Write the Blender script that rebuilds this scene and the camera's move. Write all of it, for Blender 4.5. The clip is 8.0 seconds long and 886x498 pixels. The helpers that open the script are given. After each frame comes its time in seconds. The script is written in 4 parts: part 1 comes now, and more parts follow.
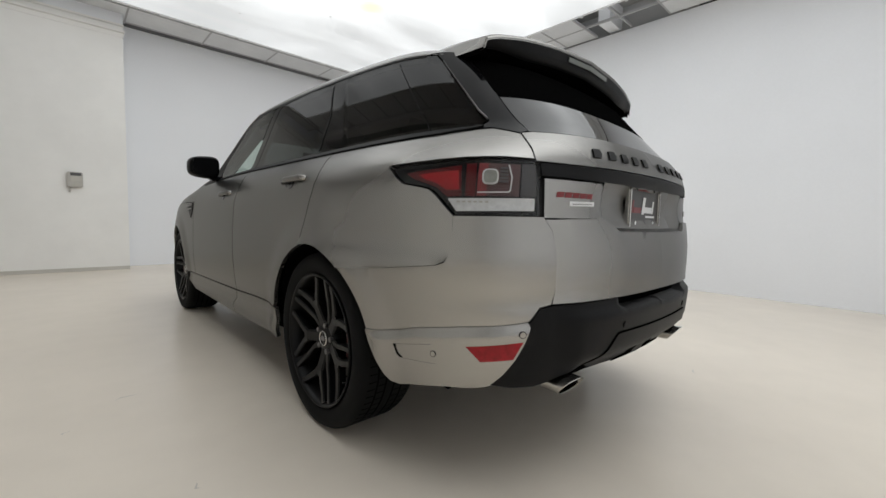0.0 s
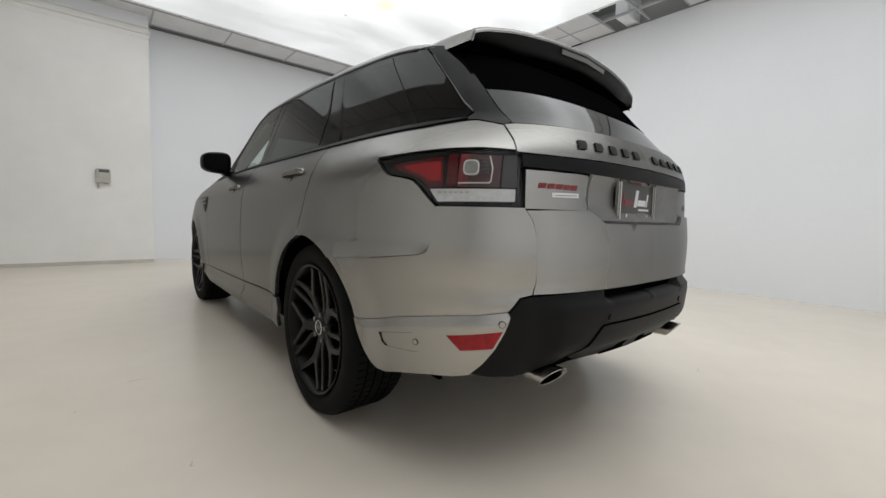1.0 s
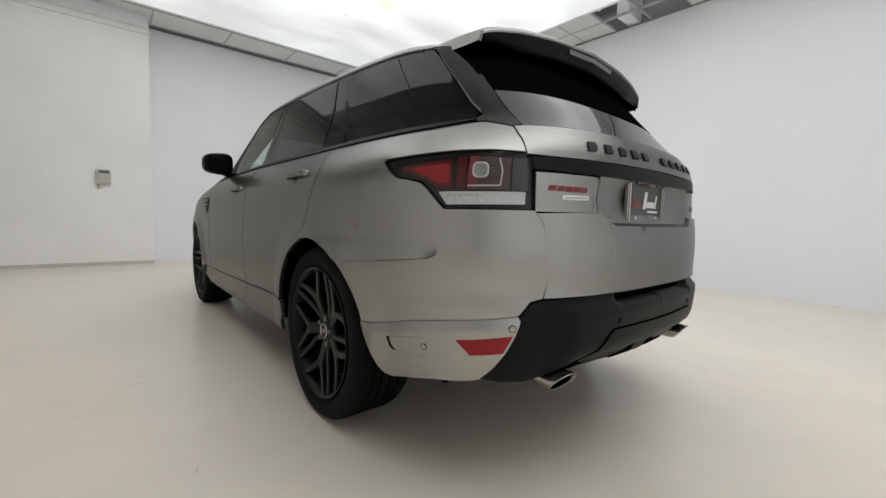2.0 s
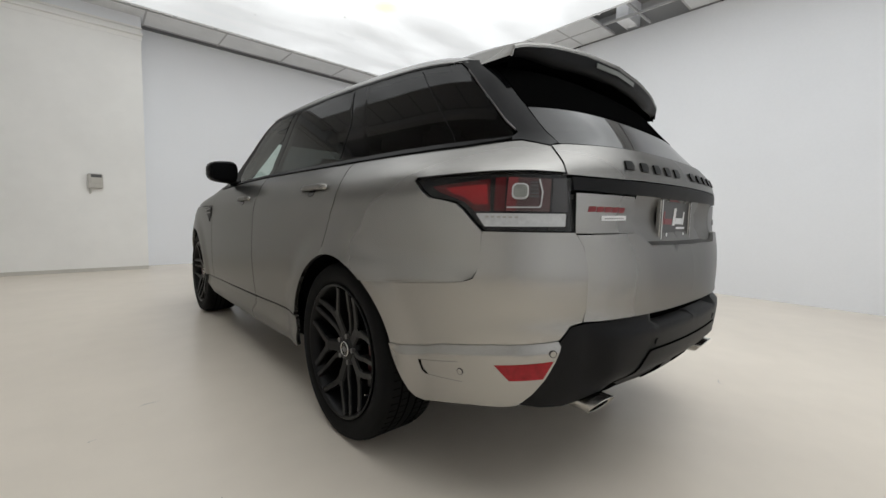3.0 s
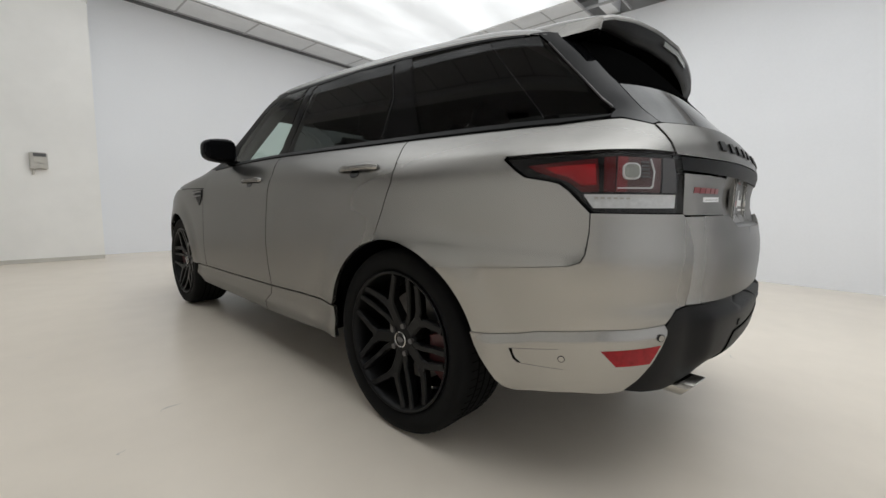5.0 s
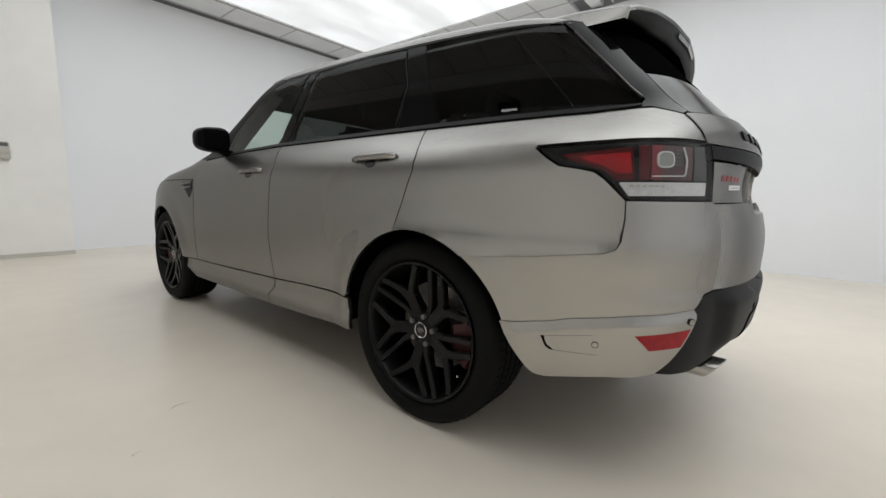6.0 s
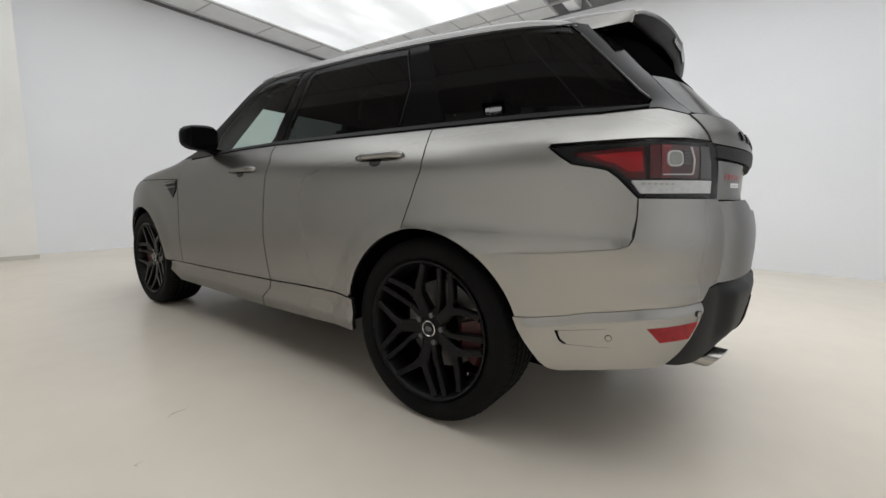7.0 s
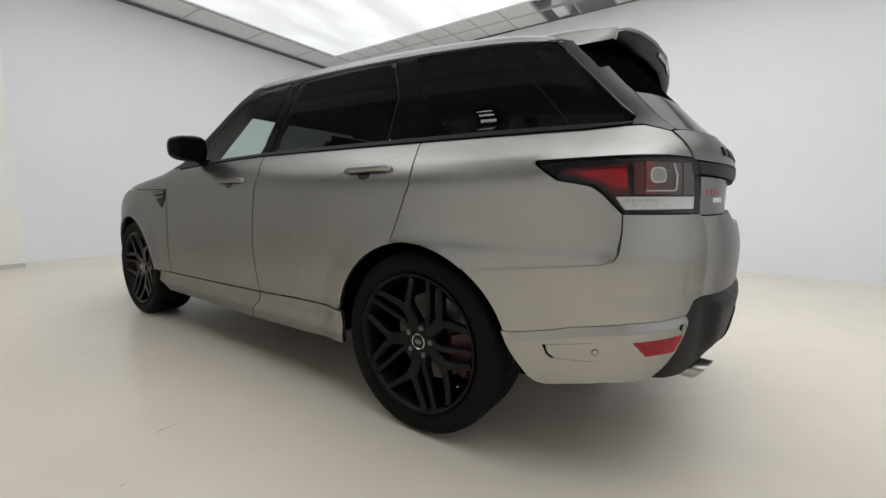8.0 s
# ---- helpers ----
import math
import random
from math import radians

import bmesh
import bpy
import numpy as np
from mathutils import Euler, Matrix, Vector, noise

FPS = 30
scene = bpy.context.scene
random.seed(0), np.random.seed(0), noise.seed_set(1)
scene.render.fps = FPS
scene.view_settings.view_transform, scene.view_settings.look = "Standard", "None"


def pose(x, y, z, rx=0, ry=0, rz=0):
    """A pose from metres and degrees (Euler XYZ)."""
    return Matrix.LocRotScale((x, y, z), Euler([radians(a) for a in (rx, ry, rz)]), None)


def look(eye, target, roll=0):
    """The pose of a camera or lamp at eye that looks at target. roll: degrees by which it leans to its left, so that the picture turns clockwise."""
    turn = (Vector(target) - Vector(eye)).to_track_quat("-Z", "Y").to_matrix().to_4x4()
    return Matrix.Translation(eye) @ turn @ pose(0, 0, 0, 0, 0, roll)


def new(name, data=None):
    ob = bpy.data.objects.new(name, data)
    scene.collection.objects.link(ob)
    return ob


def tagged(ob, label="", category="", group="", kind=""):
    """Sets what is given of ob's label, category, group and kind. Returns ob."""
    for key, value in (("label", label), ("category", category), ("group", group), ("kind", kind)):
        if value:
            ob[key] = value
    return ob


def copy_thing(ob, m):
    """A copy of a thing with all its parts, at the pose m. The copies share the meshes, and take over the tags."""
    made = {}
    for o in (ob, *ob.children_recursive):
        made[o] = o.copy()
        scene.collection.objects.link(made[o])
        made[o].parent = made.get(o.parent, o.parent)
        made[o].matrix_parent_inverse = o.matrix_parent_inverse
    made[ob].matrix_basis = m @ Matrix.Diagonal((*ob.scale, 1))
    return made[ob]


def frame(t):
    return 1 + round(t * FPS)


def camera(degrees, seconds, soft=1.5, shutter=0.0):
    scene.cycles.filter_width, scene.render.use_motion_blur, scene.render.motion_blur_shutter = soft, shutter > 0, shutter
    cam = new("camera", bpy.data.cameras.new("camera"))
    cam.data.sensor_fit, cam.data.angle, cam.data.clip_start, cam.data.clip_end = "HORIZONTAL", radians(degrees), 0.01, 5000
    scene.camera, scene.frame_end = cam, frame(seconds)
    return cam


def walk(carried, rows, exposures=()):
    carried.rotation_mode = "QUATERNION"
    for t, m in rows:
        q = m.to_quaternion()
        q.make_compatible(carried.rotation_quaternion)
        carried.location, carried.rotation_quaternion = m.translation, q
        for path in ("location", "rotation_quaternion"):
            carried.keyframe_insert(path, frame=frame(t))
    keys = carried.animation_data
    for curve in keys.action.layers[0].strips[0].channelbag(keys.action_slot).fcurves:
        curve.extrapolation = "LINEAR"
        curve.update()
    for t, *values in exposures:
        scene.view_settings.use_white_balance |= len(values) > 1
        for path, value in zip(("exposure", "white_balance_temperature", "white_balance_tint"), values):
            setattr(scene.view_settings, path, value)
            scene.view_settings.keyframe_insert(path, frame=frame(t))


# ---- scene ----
cam = camera(95.6, 8.0)
PATH = [
    (0, (-1.725, -1.644, 0.926), (-0.363, -0.186, 0.782), 1.4),
    (0.5, (-1.671, -1.714, 0.919), (-0.352, -0.218, 0.769), 1.6),
    (1, (-1.65, -1.74, 0.905), (-0.361, -0.219, 0.749), 1.7),
    (2.5, (-1.687, -1.659, 0.937), (-0.391, -0.144, 0.777), 1.4),
    (3, (-1.743, -1.584, 0.98), (-0.421, -0.092, 0.821), 1.4),
    (3.5, (-1.828, -1.492, 1.006), (-0.47, -0.033, 0.84), 1.5),
    (4, (-1.899, -1.419, 0.993), (-0.505, 0.003, 0.808), 1.6),
    (4.5, (-1.947, -1.317, 0.974), (-0.517, 0.066, 0.768), 1.5),
    (6, (-2.109, -1.086, 0.945), (-0.57, 0.163, 0.681), 1.2),
    (6.5, (-2.168, -1.024, 0.938), (-0.59, 0.177, 0.674), 1.2),
    (7, (-2.194, -0.99, 0.936), (-0.583, 0.166, 0.676), 1.0),
    (7.5, (-2.196, -0.988, 0.94), (-0.567, 0.145, 0.69), 0.9),
    (8, (-2.184, -1.006, 0.982), (-0.553, 0.126, 0.733), 0.7),
]
walk(cam, [(t, look(eye, target, roll)) for t, eye, target, roll in PATH], exposures=[(0, 0.02), (4.5, 0.07), (6, 0.16), (8, 0.16)])

# ---- world, lamps, exposure ----
world = bpy.data.worlds.new("studio_dark")
world.use_nodes = True
world.node_tree.nodes["Background"].inputs[0].default_value = (0.5, 0.52, 0.56, 1)
world.node_tree.nodes["Background"].inputs[1].default_value = 0.02
scene.world = world
scene.view_settings.exposure = 0.0
GLOW, GLOW_HEART = 1.80, (-0.6, 0.1, 4.0)


# ---- materials ----
def material(name, colour, rough=0.5, metal=0.0, **more):
    m = bpy.data.materials.new(name)
    m.use_nodes = True
    b = m.node_tree.nodes["Principled BSDF"]
    b.inputs["Base Color"].default_value = (*colour, 1)
    b.inputs["Roughness"].default_value = rough
    b.inputs["Metallic"].default_value = metal
    for key, value in more.items():
        b.inputs[key.replace("_", " ")].default_value = value
    return m


def mottled(m, scale, amount, fine=0.0, fine_scale=60.0, bump=0.0, rough=0.0):
    """Adds soft stains, a fine grain, relief and uneven gloss to a plain material."""
    t = m.node_tree
    b = t.nodes["Principled BSDF"]
    where = t.nodes.new("ShaderNodeTexCoord")
    big, small = t.nodes.new("ShaderNodeTexNoise"), t.nodes.new("ShaderNodeTexNoise")
    big.inputs["Scale"].default_value, big.inputs["Detail"].default_value = scale, 5
    small.inputs["Scale"].default_value, small.inputs["Detail"].default_value = fine_scale, 3
    t.links.new(where.outputs["Object"], big.inputs["Vector"])
    t.links.new(where.outputs["Object"], small.inputs["Vector"])
    add = t.nodes.new("ShaderNodeMath")
    add.operation = "MULTIPLY_ADD"
    t.links.new(small.outputs["Fac"], add.inputs[0])
    add.inputs[1].default_value = fine / max(amount, 1e-4)
    t.links.new(big.outputs["Fac"], add.inputs[2])
    ramp = t.nodes.new("ShaderNodeMapRange")
    t.links.new(add.outputs[0], ramp.inputs["Value"])
    mid = 0.5 + 0.5 * fine / max(amount, 1e-4)
    ramp.inputs["From Min"].default_value, ramp.inputs["From Max"].default_value = mid - 0.25, mid + 0.25
    ramp.inputs["To Min"].default_value, ramp.inputs["To Max"].default_value = 1 - amount, 1 + amount
    mix = t.nodes.new("ShaderNodeVectorMath")
    mix.operation = "SCALE"
    mix.inputs[0].default_value = b.inputs["Base Color"].default_value[:3]
    t.links.new(ramp.outputs[0], mix.inputs["Scale"])
    t.links.new(mix.outputs[0], b.inputs["Base Color"])
    if rough:
        rr = t.nodes.new("ShaderNodeMapRange")
        t.links.new(big.outputs["Fac"], rr.inputs["Value"])
        base = b.inputs["Roughness"].default_value
        rr.inputs["From Min"].default_value, rr.inputs["From Max"].default_value = 0.3, 0.7
        rr.inputs["To Min"].default_value, rr.inputs["To Max"].default_value = base - rough, base + rough
        t.links.new(rr.outputs[0], b.inputs["Roughness"])
    if bump:
        bp = t.nodes.new("ShaderNodeBump")
        bp.inputs["Strength"].default_value, bp.inputs["Distance"].default_value = bump, 0.002
        t.links.new(small.outputs["Fac"], bp.inputs["Height"])
        t.links.new(bp.outputs[0], b.inputs["Normal"])
    return m


def glass(name, tint, shine=0.036):
    """A thin pane: tinted and clear, with a Fresnel reflection."""
    m = bpy.data.materials.new(name)
    m.use_nodes = True
    t = m.node_tree
    t.nodes.remove(t.nodes["Principled BSDF"])
    clear, gloss = t.nodes.new("ShaderNodeBsdfTransparent"), t.nodes.new("ShaderNodeBsdfGlossy")
    clear.inputs["Color"].default_value = (*tint, 1)
    gloss.inputs["Roughness"].default_value = 0.015
    edge, mix = t.nodes.new("ShaderNodeLayerWeight"), t.nodes.new("ShaderNodeMixShader")
    edge.inputs["Blend"].default_value = 0.5
    curve, lift = t.nodes.new("ShaderNodeMath"), t.nodes.new("ShaderNodeMath")
    curve.operation, lift.operation = "POWER", "MULTIPLY_ADD"
    curve.inputs[1].default_value = 5.0
    lift.inputs[1].default_value, lift.inputs[2].default_value = 1 - shine, shine
    t.links.new(edge.outputs["Facing"], curve.inputs[0])
    t.links.new(curve.outputs[0], lift.inputs[0])
    t.links.new(lift.outputs[0], mix.inputs[0])
    t.links.new(clear.outputs[0], mix.inputs[1])
    t.links.new(gloss.outputs[0], mix.inputs[2])
    t.links.new(mix.outputs[0], t.nodes["Material Output"].inputs["Surface"])
    return m


M_FLOOR = mottled(material("floor_epoxy", (0.79, 0.715, 0.615), 0.27), 0.7, 0.06, 0.02, 5.0, 0.0, 0.0)
M_WALL = mottled(material("wall_paint", (0.895, 0.91, 0.942), 0.8), 0.5, 0.03, 0.01, 40.0, 0.05)
M_BLOCK = mottled(material("pier_paint", (0.93, 0.92, 0.895), 0.8), 0.9, 0.05, 0.012, 7.0, 0.0)
# Grey of the unseen west wall, set for the light it throws back.
M_WESTWALL = mottled(material("west_bounce_grey", (0.73, 0.72, 0.70), 0.8), 0.5, 0.05)
M_DARKWALL = mottled(material("dark_hall_paint", (0.40, 0.40, 0.40), 0.9), 0.5, 0.1)
M_SKIRT = mottled(material("skirting_strip", (0.60, 0.58, 0.53), 0.6), 3.0, 0.12)
M_TILE = mottled(material("ceiling_tile", (0.76, 0.77, 0.785), 0.95), 3.0, 0.06, 0.05, 120.0, 0.2)
M_BAR = material("ceiling_bar", (0.46, 0.46, 0.47), 0.5)
M_RAIL = material("ceiling_rail_white", (0.8, 0.8, 0.8), 0.5)
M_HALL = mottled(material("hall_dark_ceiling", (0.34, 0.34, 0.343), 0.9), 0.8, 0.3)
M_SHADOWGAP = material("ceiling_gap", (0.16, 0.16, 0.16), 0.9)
def metallic_paint(name, low, flake):
    """Satin metallic paint: a soft base with a flake gloss that is strongest face-on."""
    m = mottled(material(name, low, 0.29, 0.8, Coat_Weight=0.22, Specular_Tint=(0.5, 0.5, 0.5, 1), Coat_Roughness=0.12), 4.0, 0.02, 0.05, 700.0)
    t = m.node_tree
    gloss, edge, mix = t.nodes.new("ShaderNodeBsdfGlossy"), t.nodes.new("ShaderNodeLayerWeight"), t.nodes.new("ShaderNodeMixShader")
    gloss.inputs["Color"].default_value, gloss.inputs["Roughness"].default_value = (*flake, 1), 0.27
    edge.inputs["Blend"].default_value = 0.5
    turn, curve, gain = t.nodes.new("ShaderNodeMath"), t.nodes.new("ShaderNodeMath"), t.nodes.new("ShaderNodeMath")
    turn.operation, curve.operation, gain.operation = "SUBTRACT", "POWER", "MULTIPLY"
    turn.inputs[0].default_value, curve.inputs[1].default_value, gain.inputs[1].default_value = 1.0, 1.35, 1.0
    t.links.new(edge.outputs["Facing"], turn.inputs[1])
    t.links.new(turn.outputs[0], curve.inputs[0])
    t.links.new(curve.outputs[0], gain.inputs[0])
    t.links.new(gain.outputs[0], mix.inputs[0])
    t.links.new(t.nodes["Principled BSDF"].outputs[0], mix.inputs[1])
    t.links.new(gloss.outputs[0], mix.inputs[2])
    t.links.new(mix.outputs[0], t.nodes["Material Output"].inputs["Surface"])
    return m


M_PAINT = metallic_paint("satin_grey_paint", (0.13, 0.127, 0.122), (0.50, 0.488, 0.465))
M_GLOSSBLACK = material("gloss_black", (0.004, 0.004, 0.0045), 0.06, Specular_IOR_Level=0.2)
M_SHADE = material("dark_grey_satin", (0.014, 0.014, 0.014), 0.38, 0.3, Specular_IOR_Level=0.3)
M_STRIP = material("smoked_clear_plastic", (0.17, 0.18, 0.165), 0.15)
M_BLACK = mottled(material("black_plastic", (0.0075, 0.0075, 0.008), 0.48, Specular_IOR_Level=0.15), 60.0, 0.1, 0.05, 700.0, 0.15)
M_CAP = material("mirror_cap_black", (0.004, 0.004, 0.0045), 0.2, Specular_IOR_Level=0.06)
M_TRIM = material("matt_black_trim", (0.006, 0.006, 0.0065), 0.6, Specular_IOR_Level=0.2)
M_TRIMGREY = mottled(material("cabin_trim_grey", (0.09, 0.088, 0.085), 0.8), 30.0, 0.08)
M_INNER = material("under_body_black", (0.003, 0.003, 0.003), 0.9, Specular_IOR_Level=0.0)
M_RUBBER = mottled(material("tyre_rubber", (0.0065, 0.0065, 0.0065), 0.8, Specular_IOR_Level=0.14), 8.0, 0.15, 0.1, 200.0, 0.1)
M_RIM = mottled(material("satin_black_alloy", (0.005, 0.005, 0.0052), 0.36, Specular_IOR_Level=0.2), 30.0, 0.1)
M_STEEL = mottled(material("brake_steel", (0.16, 0.155, 0.15), 0.4, 1.0), 20.0, 0.15)
M_CALIPER = material("red_caliper", (0.055, 0.004, 0.005), 0.45)
M_CHROME = material("polished_metal", (0.75, 0.74, 0.72), 0.12, 1.0)
M_ALU = material("brushed_tip", (0.50, 0.485, 0.455), 0.24, 1.0)
M_GLASS = glass("side_glass", (0.74, 0.82, 0.78))
M_PRIVACY = glass("privacy_glass", (0.07, 0.075, 0.074))
M_TAILGLASS = glass("tail_privacy_glass", (0.02, 0.021, 0.021), 0.08)
M_LENS = glass("lamp_lens", (0.86, 0.86, 0.86))
M_RED = mottled(material("red_lamp", (0.40, 0.008, 0.014), 0.25), 18.0, 0.3, 0.1, 120.0)
M_DARKRED = material("dark_red_lamp", (0.10, 0.006, 0.009), 0.2)
M_LAMPBLACK = material("lamp_housing", (0.008, 0.008, 0.009), 0.2, Specular_IOR_Level=0.3)
M_LAMPGREY = material("lamp_grey", (0.13, 0.125, 0.125), 0.3, 0.3)
M_PINKRED = mottled(material("pinkish_red_lamp", (0.26, 0.045, 0.05), 0.3), 40.0, 0.2)
M_LAMPROSE = mottled(material("smoky_rose_lamp", (0.11, 0.055, 0.055), 0.3), 30.0, 0.15)
M_LAMPSMOKE = material("smoky_lamp", (0.06, 0.058, 0.06), 0.25)
M_LAMPMIST = mottled(material("misty_clear_lamp", (0.36, 0.37, 0.34), 0.25), 60.0, 0.2)
M_LAMPWHITE = mottled(material("lamp_clear_white", (0.80, 0.81, 0.82), 0.25), 60.0, 0.12)
M_REFLECT = mottled(material("red_reflector", (0.32, 0.006, 0.012), 0.2, Specular_IOR_Level=0.4), 50.0, 0.3)
M_BADGERED = material("red_badge", (0.20, 0.016, 0.02), 0.35)
M_BADGEDARK = material("dark_badge", (0.008, 0.008, 0.008), 0.4, Specular_IOR_Level=0.2)
M_PLATE = material("plate_dark", (0.055, 0.053, 0.052), 0.4)
M_WHITE = material("white_print", (0.82, 0.82, 0.82), 0.35)
M_SEAT = mottled(material("dark_leather", (0.025, 0.024, 0.023), 0.5), 30.0, 0.1, 0.05, 300.0, 0.2)
M_BOX = mottled(material("beige_plastic", (0.55, 0.53, 0.49), 0.5), 20.0, 0.05)
M_BOXDARK = material("grey_plastic", (0.10, 0.10, 0.10), 0.4)
M_LAMPBAR = material("strip_lamp", (0.8, 0.8, 0.8), 0.5)
M_LAMPBAR.node_tree.nodes["Principled BSDF"].inputs["Emission Color"].default_value = (1, 1, 1, 1)
M_LAMPBAR.node_tree.nodes["Principled BSDF"].inputs["Emission Strength"].default_value = 6.0


def luminous(name):
    """The back-lit stretch ceiling: dimmer towards its edges, softly uneven, one stain."""
    m = material(name, (0.40, 0.40, 0.40), 0.7)
    t = m.node_tree
    b = t.nodes["Principled BSDF"]
    where = t.nodes.new("ShaderNodeTexCoord")

    def ranged(value, a, b_, c, d):
        r = t.nodes.new("ShaderNodeMapRange")
        r.interpolation_type = "SMOOTHSTEP"
        for key, number in (("From Min", a), ("From Max", b_), ("To Min", c), ("To Max", d)):
            r.inputs[key].default_value = number
        t.links.new(value, r.inputs["Value"])
        return r.outputs[0]

    def far(point):
        d = t.nodes.new("ShaderNodeVectorMath")
        d.operation = "DISTANCE"
        d.inputs[1].default_value = point
        t.links.new(where.outputs["Object"], d.inputs[0])
        return d.outputs["Value"]

    warp, cloud = t.nodes.new("ShaderNodeMapping"), t.nodes.new("ShaderNodeTexNoise")
    warp.inputs["Scale"].default_value, warp.inputs["Rotation"].default_value = (0.35, 0.9, 1.0), (0, 0, 0.5)
    cloud.inputs["Scale"].default_value, cloud.inputs["Detail"].default_value = 1.3, 2.0
    t.links.new(where.outputs["Object"], warp.inputs["Vector"])
    t.links.new(warp.outputs[0], cloud.inputs["Vector"])

    def times(a, b_):
        node = t.nodes.new("ShaderNodeMath")
        node.operation = "MULTIPLY"
        t.links.new(a, node.inputs[0])
        t.links.new(b_, node.inputs[1])
        return node.outputs[0]

    reach = far(GLOW_HEART)
    broad = times(ranged(reach, 2.6, 5.0, GLOW, GLOW * 0.39), ranged(far((-0.9, 0.3, 4.0)), 0.9, 3.2, 0.45, 1.0))
    uneven = times(broad, ranged(cloud.outputs["Fac"], 0.3, 0.7, 0.80, 1.22))
    tone = t.nodes.new("ShaderNodeMix")
    tone.data_type = "RGBA"
    tone.inputs["A"].default_value, tone.inputs["B"].default_value = (0.955, 0.985, 1.0, 1), (0.93, 0.84, 0.60, 1)
    t.links.new(ranged(far(STAIN), 0.30, 0.05, 0.0, 1.0), tone.inputs["Factor"])
    t.links.new(tone.outputs["Result"], b.inputs["Emission Color"])
    t.links.new(uneven, b.inputs["Emission Strength"])
    return m


STAIN = (1.62, 3.64, 3.97)
M_GLOW = luminous("luminous_membrane")


# ---- mesh helpers ----
def mesh_of(name, bm, mat, smooth=False, turned=True):
    if turned:
        bmesh.ops.recalc_face_normals(bm, faces=bm.faces)
    me = bpy.data.meshes.new(name)
    bm.to_mesh(me)
    bm.free()
    if mat:
        me.materials.append(mat)
    if smooth:
        for p in me.polygons:
            p.use_smooth = True
    return me


def part(name, bm, mat, parent=None, label="", smooth=False, turned=True):
    ob = new(name, mesh_of(name, bm, mat, smooth, turned))
    if parent:
        ob.parent = parent
    return tagged(ob, label)


def box(x0, x1, y0, y1, z0, z1, bevel=0.0):
    bm = bmesh.new()
    bmesh.ops.create_cube(bm, size=1)
    bmesh.ops.transform(bm, matrix=Matrix.LocRotScale(((x0 + x1) / 2, (y0 + y1) / 2, (z0 + z1) / 2), None, (x1 - x0, y1 - y0, z1 - z0)), verts=bm.verts)
    if bevel:
        bmesh.ops.bevel(bm, geom=bm.edges[:], offset=bevel, segments=2, affect="EDGES")
    return bm


def curve_through(table):
    """A smooth function through the rows (v, value)."""
    vs, xs = np.array(table, float).T
    slopes = np.gradient(xs, vs)

    def f(v):
        v = min(max(v, vs[0]), vs[-1])
        i = min(max(int(np.searchsorted(vs, v)) - 1, 0), len(vs) - 2)
        h = vs[i + 1] - vs[i]
        t = (v - vs[i]) / h
        return ((2 * t**3 - 3 * t**2 + 1) * xs[i] + (t**3 - 2 * t**2 + t) * h * slopes[i]
                + (3 * t**2 - 2 * t**3) * xs[i + 1] + (t**3 - t**2) * h * slopes[i + 1])
    return f


# ---- the body's skin: (u, v) to a place. u runs from the tail's middle round the left corner and forward, v is the height ----
N_REAR, N_FRONT, Y_FRONT = 4.0, 3.7, 2.1
WIDE = curve_through([(0.20, 0.86), (0.28, 0.898), (0.36, 0.914), (0.46, 0.922), (0.6, 0.930), (0.8, 0.936), (0.92, 0.935), (1.0, 0.930), (1.06, 0.9215), (1.11, 0.9075), (1.16, 0.881), (1.19, 0.8575), (1.21, 0.836), (1.25, 0.803), (1.32, 0.786), (1.40, 0.765), (1.48, 0.743), (1.56, 0.720), (1.63, 0.692), (1.68, 0.658), (1.715, 0.605), (1.74, 0.50), (1.752, 0.30), (1.755, 0.02)])
TAIL = curve_through([(0.20, 0.90), (0.30, 0.95), (0.42, 1.0), (0.56, 1.02), (0.63, 1.020), (0.68, 1.011), (0.74, 1.011), (0.82, 1.012), (0.95, 1.006), (1.08, 1.0), (1.15, 0.985), (1.21, 0.95), (1.25, 0.91), (1.40, 0.79), (1.56, 0.665), (1.63, 0.595), (1.68, 0.515), (1.715, 0.42), (1.74, 0.28), (1.752, 0.12), (1.755, 0.0)])
NOSE = curve_through([(0.20, 3.70), (0.30, 3.82), (0.45, 3.92), (0.7, 3.93), (0.85, 3.88), (0.95, 3.78), (1.02, 3.6), (1.07, 3.35), (1.10, 3.05), (1.13, 2.75), (1.17, 2.50), (1.25, 2.36), (1.40, 2.14), (1.56, 1.88), (1.63, 1.76), (1.68, 1.66), (1.715, 1.55), (1.74, 1.35), (1.752, 0.9), (1.755, 0.75)])
FLARE = curve_through([(0.20, 0.0), (0.30, 0.02), (0.45, 0.032), (0.8, 0.03), (1.0, 0.025), (1.15, 0.01), (1.25, 0.0), (1.755, 0.0)])
CROWN = curve_through([(0.20, 0.02), (0.45, 0.03), (0.88, 0.04), (0.92, 0.03), (0.95, 0.012), (1.05, 0.012), (1.08, 0.03), (1.15, 0.035), (1.25, 0.03), (1.40, 0.02), (1.6, 0.02), (1.755, 0.0)])
TURNS = np.linspace(0, math.pi / 2, 2001)
REF = np.stack([0.93 * np.sin(TURNS) ** (2 / N_REAR), -np.cos(TURNS) ** (2 / N_REAR)], 1)
ARC = np.concatenate([[0], np.cumsum(np.linalg.norm(np.diff(REF, axis=0), axis=1))])
U0 = float(ARC[-1])
U_MID = U0 + Y_FRONT
REF_F = np.stack([0.93 * np.cos(TURNS) ** (2 / N_FRONT), 1.8 * np.sin(TURNS) ** (2 / N_FRONT)], 1)
